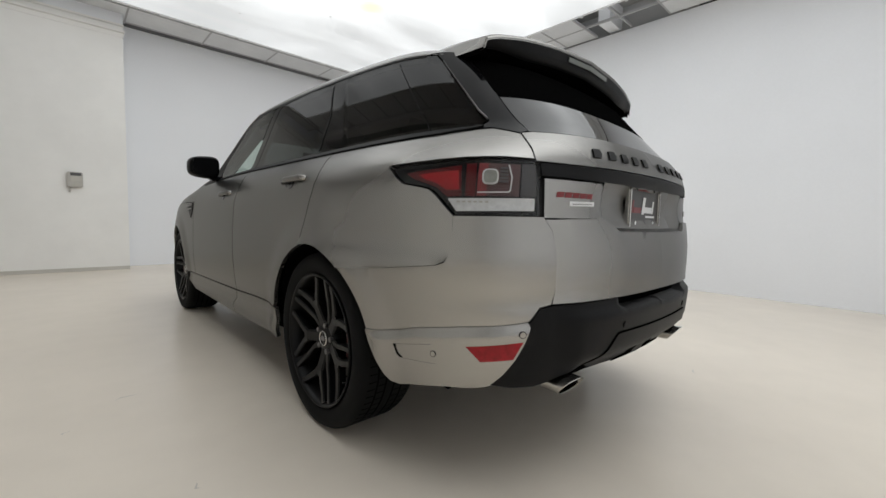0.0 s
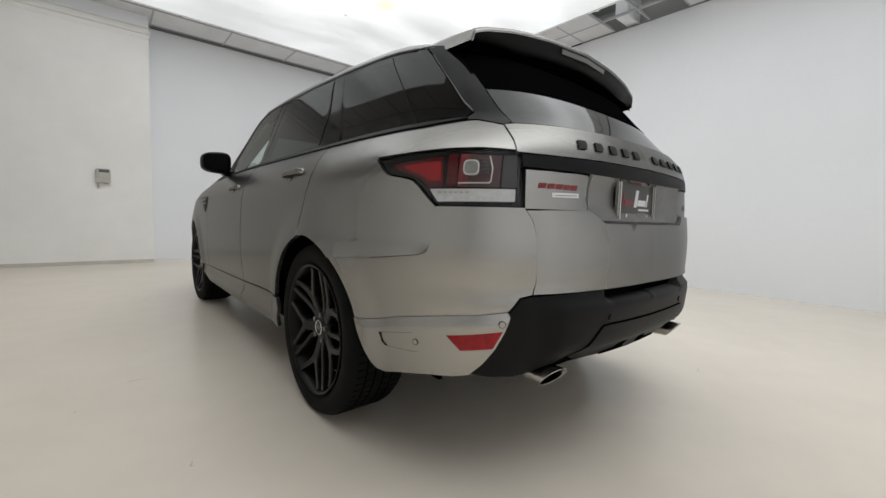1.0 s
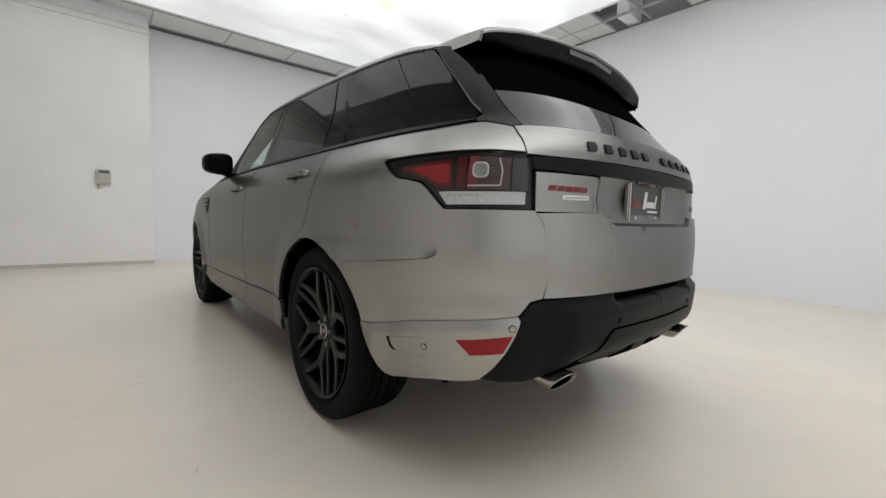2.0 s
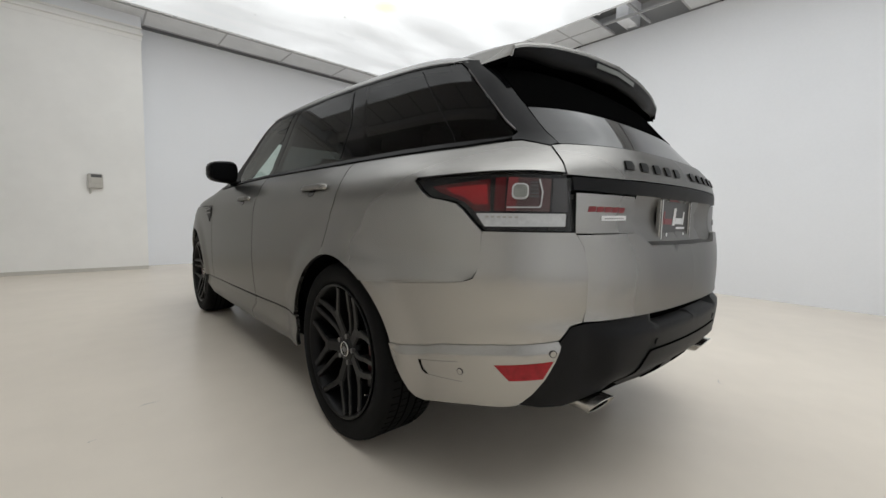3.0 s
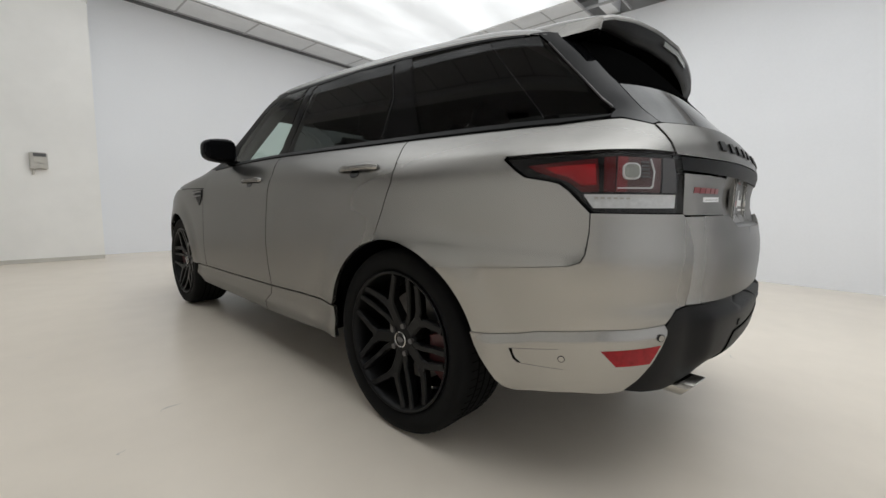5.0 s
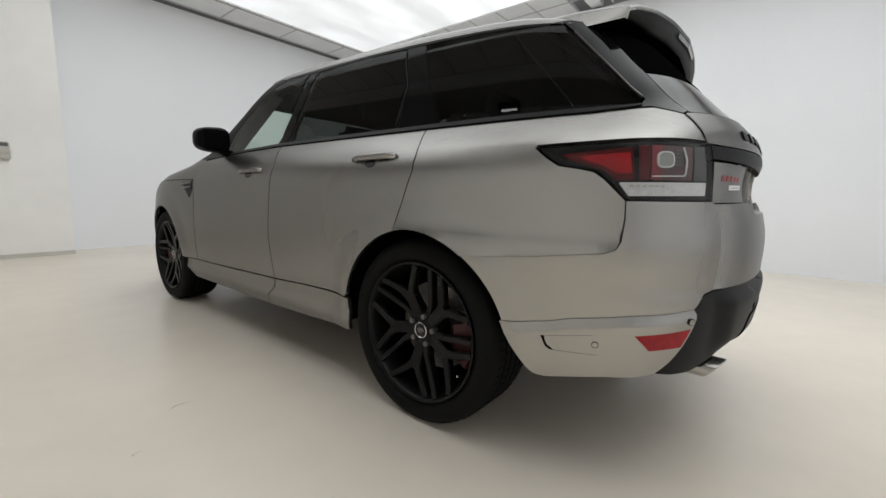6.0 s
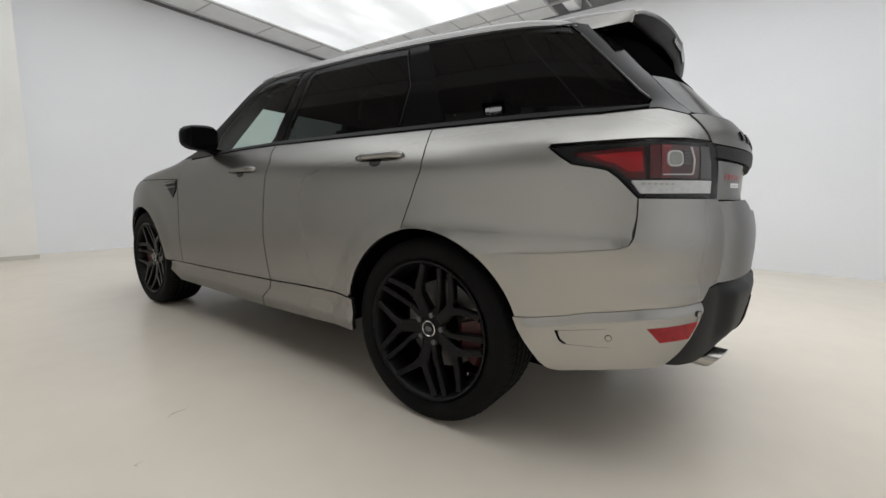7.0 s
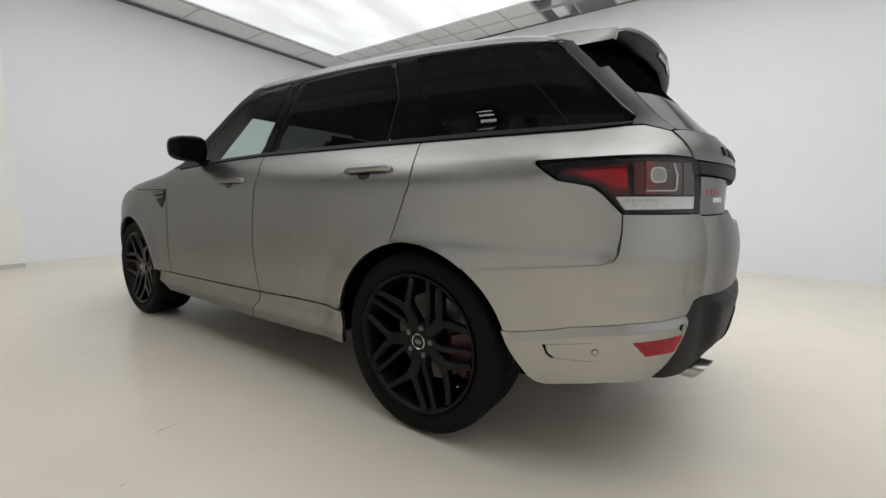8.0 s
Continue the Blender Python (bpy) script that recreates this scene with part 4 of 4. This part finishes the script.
panel("skid_panel", [(0.0, 0.548), (0.30, 0.550), (0.334, 0.548), (0.345, 0.538), (0.44, 0.432), (0.40, 0.41), (0.0, 0.388)], M_BLACK, car, "dark skid panel", joined=True, out=0.024, depth=0.06, step=0.02, dent=chin)
for side in (-1, 1):
    panel("skid_joint", [(0.0, 0.554), (0.30, 0.556), (0.336, 0.554), (0.352, 0.540), (0.446, 0.434), (0.441, 0.432), (0.346, 0.537), (0.334, 0.548), (0.30, 0.550), (0.0, 0.548)], M_INNER, car, sides=(side,), out=0.0225, depth=0.03, step=0.015, dent=chin)
for side in (-1, 1):
    def oval(y, k, cut):
        ring = []
        for a in np.linspace(0, 2 * math.pi, 36, endpoint=False):
            x, z = 0.057 * k * math.cos(a), 0.037 * k * math.sin(a)
            ring.append((x, y - cut * z * 0.85, z))
        return ring
    seat = pose(side * 0.510, -0.988, 0.383, 0, 0, side * 5)
    bm = loft([oval(0.22, 0.94, 0), oval(0.10, 0.97, 0.4), oval(0.004, 1.0, 1), oval(0.0, 0.985, 1), oval(0.0, 0.955, 1), oval(0.004, 0.935, 1), oval(0.03, 0.93, 0.8)], cap=False)
    for f in bm.faces:
        f.smooth = True
    pipe = part("tailpipe", moved(bm, seat), M_ALU, car, "polished oval tailpipe")
    part("pipe_inside", moved(loft([oval(0.028, 0.93, 0.8), oval(0.12, 0.90, 0.2)]), seat), M_INNER, pipe)
    panel("pipe_surround", [(0.42, 0.408), (0.45, 0.440), (0.53, 0.448), (0.585, 0.425), (0.58, 0.405), (0.46, 0.40)], M_INNER, car, sides=(side,), out=0.006, depth=0.04, dent=lambda u, v: 0.6 * chin(u, v))
    panel("chin_slot", [(0.05, 0.432), (0.10, 0.436), (0.13, 0.412), (0.235, 0.406), (0.235, 0.398), (0.06, 0.394)], M_INNER, car, "dark slot in the skid panel", sides=(side,), out=0.0265, depth=0.02, dent=chin)


# Dark shell behind the panels, floor pan and wheel wells.
bm = bmesh.new()
for side in (-1, 1):
    us_ = np.linspace(0, U_END, 110)
    vs_ = np.linspace(0.40, 1.205, 28)
    grid = [[bm.verts.new(skin(u, v, side, -0.03 - 0.02 * (u < 0.55 and v > 0.86))) for u in us_] for v in vs_]
    for i in range(len(vs_) - 1):
        for j in range(len(us_) - 1):
            q = [grid[i][j], grid[i][j + 1], grid[i + 1][j + 1], grid[i + 1][j]]
            c = sum((p.co for p in q), Vector()) / 4
            if min(math.hypot(c.y - y, c.z - z) for y, z in HUBS) > ARCH + 0.05:
                bm.faces.new(q)
part("inner_shell", bm, M_INNER, car)
part("floor_pan", box(-0.80, 0.82, 0.64, 2.42, 0.26, 0.34), M_INNER, car)
part("tail_pan", box(-0.66, 0.68, -0.86, -0.45, 0.43, 0.46), M_INNER, car)
for hub, (y, z) in enumerate(HUBS):
    for side in (-1, 1):
        rows = [[((x - 0.05 * (x > 0.8) * smooth01((0.5 - math.sin(a)) / 0.3) - 0.018 * (x > 0.8) * (math.cos(a) < -0.3)) * side, y + (ARCH + more) * math.cos(a), z + (ARCH + more) * math.sin(a)) for a in np.linspace(radians(12), radians(172), 40)] for x, more in ((0.925 - 0.07 * hub, 0.13 - 0.10 * hub), (0.94 - 0.03 * hub, 0.012), (0.55, 0.012))]
        part("wheel_liner", loft(rows, closed=False), M_INNER, car)
        part("well_wall", box(min(side * 0.55, side * 0.53), max(side * 0.55, side * 0.53), y - 0.44, y + 0.44, 0.2, 0.85), M_INNER, car)

# ---- tail lamps ----
for side in (-1, 1):
    lamp = panel("tail_lamp", LAMP, M_LAMPBLACK, car, "tail lamp in a black housing", sides=(side,), out=-0.012, depth=0.03)
    panel("red_surround", [(1.13, 1.080), (0.925, 1.100), (0.915, 1.003), (0.963, 1.001), (1.002, 1.03), (1.045, 1.045), (1.10, 1.062)], M_DARKRED, lamp, sides=(side,), out=-0.007, depth=0.01)
    panel("red_light", [(1.075, 1.072), (1.0, 1.079), (0.932, 1.083), (0.924, 1.022), (0.965, 1.020), (1.004, 1.044), (1.045, 1.056)], M_RED, lamp, "red light", sides=(side,), out=-0.004, depth=0.008)
    panel("red_light", [(0.907, 1.104), (0.875, 1.106), (0.872, 1.003), (0.903, 1.003)], M_DARKRED, lamp, sides=(side,), out=-0.006, depth=0.01)
    panel("reverse_light", [(0.868, 1.108), (0.838, 1.107), (0.838, 1.004), (0.868, 1.004)], M_PINKRED, lamp, "dull pinkish red light", sides=(side,), out=-0.009, depth=0.01)
    panel("reverse_light", [(0.838, 1.107), (0.735, 1.104), (0.735, 1.004), (0.838, 1.004)], M_LAMPROSE, lamp, "smoky rose inner lamp", sides=(side,), out=-0.009, depth=0.01)
    panel("grey_end", [(0.73, 1.106), (0.686, 1.106), (0.674, 1.004), (0.728, 1.004)], M_LAMPSMOKE, lamp, sides=(side,), out=-0.009, depth=0.01)
    eye = round_line([(0.855, 1.087), (0.805, 1.087), (0.803, 1.039), (0.854, 1.039)], 2)
    panel("ring", eye, M_WHITE, lamp, "bright ring", sides=(side,), out=-0.002, depth=0.008)
    panel("ring_centre", [((a - 0.829) * 0.80 + 0.829, (b - 1.063) * 0.80 + 1.063) for a, b in eye], M_LAMPMIST, lamp, "misty clear lens", sides=(side,), out=0.0, depth=0.004)
    panel("light_line", [(0.776, 1.100), (0.772, 1.100), (0.760, 1.062), (0.763, 1.02), (0.768, 1.014), (0.866, 1.012), (0.866, 1.0155), (0.771, 1.0175), (0.766, 1.024), (0.764, 1.062)], M_WHITE, lamp, sides=(side,), out=-0.002, depth=0.004)
    for k in range(5):
        v = 1.094 - 0.0105 * k
        panel("lamp_rib", [(0.800, v), (0.776 - 0.001 * k, v), (0.776 - 0.001 * k, v - 0.006), (0.800, v - 0.006)], M_LAMPGREY, lamp, sides=(side,), out=-0.005, depth=0.004)
    panel("clear_band", [(0.956, 0.991), (0.684, 0.995), (0.684, 0.960), (0.928, 0.955)], M_LAMPWHITE, lamp, "clear indicator band", sides=(side,), out=-0.002, depth=0.01)
    for k in range(6):
        a = 0.928 - 0.0175 * k
        panel("clear_cell", [(a, 0.986), (a - 0.010, 0.987), (a - 0.0115, 0.9825), (a - 0.002, 0.9815)], M_BOX, lamp, sides=(side,), out=0.0002, depth=0.003)
    panel("band_edge", [(0.928, 0.9585), (0.686, 0.9635), (0.686, 0.960), (0.928, 0.955)], M_WHITE, lamp, sides=(side,), out=-0.0005, depth=0.004)
    panel("band_edge", [(0.956, 0.994), (0.686, 0.998), (0.686, 0.994), (0.953, 0.990)], M_WHITE, lamp, sides=(side,), out=-0.0005, depth=0.004)
    panel("lens", [(a, b) for a, b in LAMP], M_LENS, lamp, "clear lens", sides=(side,), out=0.003, depth=0.003).visible_shadow = False

# ---- badges, plate, sensors ----
# Two words on the tailgate as plain raised blocks, one smaller red word, and a small bright tag.
for k in range(11):
    if k == 5:
        continue
    u = 0.442 - 0.0872 * k
    side = -1 if u > 0 else 1
    u = abs(u)
    half = 0.0235
    bmk = bmesh.new()
    if u > half:
        panel_mesh(bmk, [(u + half * 0.8, 1.143), (u - half * 0.8, 1.144), (u - half, 1.158), (u - half * 0.7, 1.173), (u + half * 0.9, 1.172)], side, out=0.009, depth=0.007, step=0.02)
    else:
        panel_mesh(bmk, [(half, 1.147), (0, 1.147), (0, 1.171), (half, 1.17)], side, out=0.009, depth=0.007)
    part("badge_letter", bmk, M_BADGEDARK, car, "dark raised badge letter")
for k in range(5):
    u = 0.592 - 0.034 * k
    panel("badge_letter", [(u + 0.0165, 1.006), (u - 0.0135, 1.007), (u - 0.0165, 1.024), (u + 0.0135, 1.023)], M_BADGERED, car, "red raised badge letter", sides=(-1,), out=0.001, depth=0.005, step=0.02)
panel("badge_tag", [(0.551, 0.980), (0.429, 0.983), (0.429, 0.998), (0.551, 0.995)], M_WHITE, car, "small bright metal tag", sides=(-1,), out=0.001, depth=0.005)
panel("tag_print", [(0.538, 0.9855), (0.440, 0.9885), (0.440, 0.9905), (0.538, 0.9875)], M_LAMPGREY, car, sides=(-1,), out=0.002, depth=0.002)

plate = tagged(new("plate_holder"), "dark dealer plate in a bright metal frame")
plate.parent = car
PY = -0.996
part("plate_sheet", box(-0.158, 0.136, PY, PY + 0.004, 0.920, 1.080, 0.001), M_PLATE, plate, "dark plate")
for x0, x1, z0, z1 in ((-0.170, -0.151, 0.912, 1.088), (0.131, 0.146, 0.912, 1.088)):
    part("frame_bar", box(x0, x1, PY - 0.012, PY + 0.008, z0, z1, 0.006), M_CHROME, plate, "polished frame bar")
for x0, x1, z0, z1 in ((-0.151, 0.131, 0.912, 0.922), (-0.151, 0.131, 1.078, 1.088)):
    part("frame_bar", box(x0, x1, PY - 0.010, PY + 0.006, z0, z1, 0.002), M_PLATE, plate)
for x in (-0.10, 0.078):
    for z in (0.933, 1.066):
        part("screw", moved(tube([(0, 0, 0), (0, -0.008, 0)], 0.008, 12), Matrix.Translation((x, PY, z))), M_CHROME, plate)


def slant_bar(x0, x1, z0, z1, lean, mat, deep=0.002):
    bm = box(x0, x1, PY - deep, PY - 0.0005, z0, z1)
    for vert in bm.verts:
        vert.co.x += (vert.co.z - z0) * lean
    part("print_mark", bm, mat, plate)


for x0, x1, z0, z1, m in ((-0.128, -0.116, 0.972, 1.022, M_BADGERED), (-0.111, -0.040, 0.972, 0.994, M_BADGERED), (-0.07, 0.045, 1.060, 1.072, M_BADGERED), (-0.015, 0.075, 0.926, 0.935, M_BADGERED),
                          (-0.030, -0.006, 0.968, 1.036, M_WHITE), (-0.001, 0.070, 0.974, 0.998, M_WHITE), (0.075, 0.087, 0.972, 1.024, M_WHITE), (0.012, 0.105, 0.955, 0.963, M_WHITE), (-0.088, -0.035, 0.926, 0.934, M_WHITE)):
    slant_bar(x0, x1, z0, z1, 0.22, m)


def sensor(u, v, side, out, mat, size=0.0128):
    p, q = skin(u, v, side, out), skin(u, v, side, out + 0.003)
    ring = part("parking_sensor", tube([p, q], size, 24), mat, car, "round parking sensor")
    part("sensor_face", tube([skin(u, v, side, out + 0.002), skin(u, v, side, out + 0.004)], size * 0.82, 20), M_PAINT if mat is M_SHADE else mat, ring)


for side in (-1, 1):
    sensor(1.000, 0.496, side, 0.0085, M_SHADE, 0.0105)
    sensor(0.725, 0.580, side, 0.010, M_SHADE, 0.0115)
    sensor(0.30, 0.578, side, 0.020, M_BLACK)

# ---- door handles, mirrors ----
for name, y0, y1, z0, z1, door in (("handle", 0.13, 0.40, 1.083, 1.112, rear_door), ("handle", 1.225, 1.50, 1.052, 1.078, front_door)):
    for side in (-1, 1):
        ym = (y0 + y1) / 2
        # Shade of the finger recess, put in as a flat dark oval.
        cup = [(ym + 0.015 + 0.034 * math.cos(a), (z0 + z1) / 2 - 0.020 + 0.020 * math.sin(a)) for a in np.linspace(0, 2 * math.pi, 24, endpoint=False)]
        panel("handle_cup", cup, M_LAMPBLACK, car, "handle recess drawn as a dark shade patch", sides=(side,), by_y=True, out=0.0015, depth=0.004)
        rows = []
        for k in np.linspace(0, 1, 13):
            y = y0 + (y1 - y0) * k
            grow = min(1.0, 5 * min(k, 1 - k) + 0.7)
            z = z0 + (z1 - z0) * 0.5 + (k - 0.5) * -0.006
            c = skin(u_at(y, z), z, side, 0.004 + 0.012 * smooth01(5 * min(k, 1 - k)))
            rows.append([c + Vector((side * 0.009 * math.cos(a), 0, 0.0145 * grow * math.sin(a))) for a in np.linspace(0, 2 * math.pi, 12, endpoint=False)])
        part("handle", loft(rows), M_PAINT, car, "satin grey strap handle", smooth=True)
for side in (-1, 1):
    rows = []
    for k in np.linspace(-1, 1, 13):
        s_ = (1 - abs(k) ** 3.2) ** (1 / 3.2) if abs(k) < 1 else 0.02
        s_ = max(s_, 0.05)
        row = []
        for a in np.linspace(0, 2 * math.pi, 28, endpoint=False):
            ca, sa = math.cos(a), math.sin(a)
            rr = (abs(ca) ** 3.5 + abs(sa) ** 3.5) ** (-1 / 3.5)
            row.append((side * (0.968 + 0.098 * rr * ca * s_ + 0.012 * k), 1.83 + 0.075 * k, 1.278 + 0.080 * rr * sa * s_ * (1 - 0.12 * ca)))
        rows.append(row)
    mirror = part("door_mirror", loft(rows), M_CAP, car, "gloss black door mirror", smooth=True)
    part("mirror_glass", box(*sorted((side * 0.895, side * 1.045)), 1.752, 1.756, 1.225, 1.335, 0.001), M_CAP, mirror)
    part("mirror_foot", box(*sorted((side * 0.83, side * 0.93)), 1.79, 1.87, 1.178, 1.215, 0.012), M_GLOSSBLACK, mirror)

# ---- wheels ----
R_TYRE, R_RIM = 0.386, 0.286
TYRE = [(0.289, -0.125), (0.31, -0.138), (0.345, -0.142), (0.37, -0.135), (0.381, -0.118), (0.386, -0.09), (0.386, 0.09), (0.381, 0.118), (0.37, 0.135), (0.345, 0.142), (0.31, 0.138), (0.289, 0.125), (0.289, -0.125)]
RIM = [(0.270, 0.10), (0.288, 0.128), (0.293, 0.137), (0.288, 0.140), (0.281, 0.134), (0.274, 0.118), (0.262, 0.07), (0.255, -0.10), (0.262, -0.10)]


def spoke(points, widths, deep):
    """A bar through (radius, degrees, x) points, of the given widths, as one closed solid."""
    rows = []
    pts = [Vector((x, r * math.cos(radians(d)), r * math.sin(radians(d)))) for r, d, x in points]
    for i, p in enumerate(pts):
        way = (pts[min(i + 1, len(pts) - 1)] - pts[max(i - 1, 0)]).normalized()
        across = way.cross(Vector((1, 0, 0))).normalized()
        w = widths[i] / 2
        front = Vector((deep[i], 0, 0))
        rows.append([p + across * w, p + across * w * 0.72 + Vector((0.006, 0, 0)), p - across * w * 0.72 + Vector((0.006, 0, 0)), p - across * w, p - across * w * 0.8 - front, p + across * w * 0.8 - front])
    return loft(rows)


def wheel():
    """A wheel round the x axis with its face to +x: tyre, alloy, hub cap, bolts."""
    top = tagged(new("wheel"), "", "")
    tyre = part("tyre", lathe(TYRE, seg=96), M_RUBBER, top, "black low-profile tyre", smooth=True)
    bm = bmesh.new()
    for x in (-0.062, -0.021, 0.021, 0.062):
        add = lathe([(0.3863, x - 0.004), (0.3868, x), (0.3863, x + 0.004)], seg=96)
        me = bpy.data.meshes.new("tmp")
        add.to_mesh(me)
        add.free()
        bm.from_mesh(me)
        bpy.data.meshes.remove(me)
    part("tread_groove", bm, M_INNER, tyre)
    bm = bmesh.new()
    for i in range(72):
        a = 2 * math.pi * i / 72
        for x, lean in ((0.085, 0.03), (0.04, -0.03), (-0.04, 0.03), (-0.085, -0.03)):
            made = bmesh.ops.create_cube(bm, size=1)["verts"]
            bmesh.ops.transform(bm, matrix=Matrix.Rotation(a + lean, 4, "X") @ Matrix.Translation((x, 0, 0.3858)) @ Matrix.Diagonal((0.034, 0.0022, 0.0022, 1)), verts=made)
    tagged(part("tread_cut", bm, M_INNER, tyre), kind="stuff")
    rim = part("rim", lathe(RIM, seg=96), M_RIM, top, "satin black alloy rim", smooth=True)
    disc = part("brake_disc", lathe([(0.07, 0.0), (0.19, 0.0), (0.19, -0.03), (0.07, -0.03), (0.07, 0.0)], seg=64), M_STEEL, top, "worn steel brake disc", smooth=False)
    part("disc_hat", lathe([(0.001, 0.045), (0.075, 0.045), (0.08, 0.0), (0.08, -0.05), (0.001, -0.05)], seg=40), M_RIM, top)
    part("dark_back", lathe([(0.001, -0.06), (0.262, -0.06), (0.262, -0.075), (0.001, -0.075)], seg=48), M_INNER, top)
    for k in range(5):
        a = 43 + 72 * k
        part("spoke", spoke([(0.05, a, 0.085), (0.11, a, 0.096), (0.155, a, 0.104), (0.175, a, 0.106)], [0.056, 0.050, 0.056, 0.044], [0.05, 0.045, 0.04, 0.035]), M_RIM, top)
        for s in (-1, 1):
            part("spoke_branch", spoke([(0.152, a + s * 4, 0.104), (0.185, a + s * 9, 0.108), (0.245, a + s * 18.5, 0.118), (0.276, a + s * 22, 0.126)], [0.034, 0.031, 0.027, 0.030], [0.035, 0.03, 0.03, 0.03]), M_RIM, top)
        part("thin_spoke", spoke([(0.06, a + 24, 0.085), (0.12, a + 25, 0.094), (0.18, a + 30, 0.104), (0.277, a + 33, 0.126)], [0.032, 0.024, 0.023, 0.025], [0.05, 0.035, 0.03, 0.03]), M_RIM, top)
        part("wheel_bolt", moved(tube([(0.075, 0, 0), (0.104, 0, 0)], 0.011, 12), Matrix.Translation((0, 0.060 * math.cos(radians(a + 36)), 0.060 * math.sin(radians(a + 36))))), M_LAMPGREY, top, "dull metal wheel bolt")
    part("hub", lathe([(0.001, 0.094), (0.036, 0.096), (0.05, 0.093), (0.075, 0.086), (0.075, 0.04), (0.001, 0.04)], seg=48), M_RIM, top, smooth=True)
    cap = part("hub_cap", lathe([(0.001, 0.104), (0.030, 0.103), (0.034, 0.099), (0.034, 0.09)], seg=40), M_LAMPBLACK, top, "black hub cap", smooth=True)
    part("cap_ring", lathe([(0.0285, 0.104), (0.031, 0.1065), (0.034, 0.104), (0.034, 0.098)], seg=40), M_CHROME, cap)
    bm = lathe([(0.001, 0.107), (0.016, 0.106), (0.018, 0.103)], seg=32)
    for vert in bm.verts:
        vert.co.z *= 0.62
    part("cap_oval", bm, M_LAMPGREY, cap)
    part("valve", tube([(0.10, 0.22, -0.135), (0.125, 0.212, -0.13)], 0.004, 8), M_CHROME, top)
    return top


first = wheel()
for hub, (y, z) in enumerate(HUBS):
    for side in (-1, 1):
        m = pose(side * (0.805 - 0.012 * hub), y, R_TYRE, 0, 0, 0 if side > 0 else 180) @ pose(0, 0, 0, 0 if hub == 0 else 24)
        ob = first if (hub, side) == (0, -1) else copy_thing(first, m)
        ob.matrix_basis = m
        ob.parent = car
        rows = []
        for a in np.linspace(radians(-26), radians(22), 12):
            rows.append([(x, r * math.cos(a), r * math.sin(a)) for r, x in ((0.13, 0.0), (0.15, 0.012), (0.235, 0.012), (0.25, 0.0), (0.25, -0.05), (0.13, -0.05))])
        bm = loft(rows)
        back = 180 if hub == 0 else 0
        part("brake_caliper", moved(bm, pose(side * 0.862, y, R_TYRE, back + 8, 0, 0) @ Matrix.Diagonal((side, 1, 1, 1))), M_CALIPER, car, "red brake caliper")

# ---- cabin ----
def cushion(w, d, h, bevel=0.04):
    bm = box(-w / 2, w / 2, -d / 2, d / 2, 0, h)
    bmesh.ops.bevel(bm, geom=bm.edges[:], offset=bevel, segments=3, affect="EDGES")
    return bm


for x in (-0.38, 0.38):
    part("seat_back", moved(cushion(0.56, 0.15, 0.74), pose(x, 0.98, 0.60, 12)), M_SEAT, car, "dark leather seat back", smooth=True)
    part("seat_base", moved(cushion(0.52, 0.52, 0.16), pose(x, 1.28, 0.52)), M_SEAT, car, smooth=True)
    part("headrest", moved(cushion(0.31, 0.10, 0.21), pose(x, 0.82, 1.33, 10)), M_SEAT, car, smooth=True)
    part("headrest", moved(cushion(0.27, 0.09, 0.15), pose(x, -0.02, 1.28, 14)), M_SEAT, car, smooth=True)
part("rear_bench", moved(cushion(1.32, 0.16, 0.64), pose(0, 0.16, 0.64, 14)), M_SEAT, car, smooth=True)
part("dashboard", box(-0.74, 0.76, 1.78, 2.25, 0.80, 1.16, 0.06), M_SEAT, car, "dark dashboard", smooth=True)
part("steering_wheel", moved(lathe([(0.175 + 0.016 * math.cos(a), 0.016 * math.sin(a)) for a in np.linspace(0, 2 * math.pi, 11)], seg=36), pose(-0.38, 1.66, 1.08, 0, -24, 90)), M_SEAT, car, smooth=True)
part("load_cover", box(-0.62, 0.64, -0.74, 0.0, 1.06, 1.08), M_INNER, car)
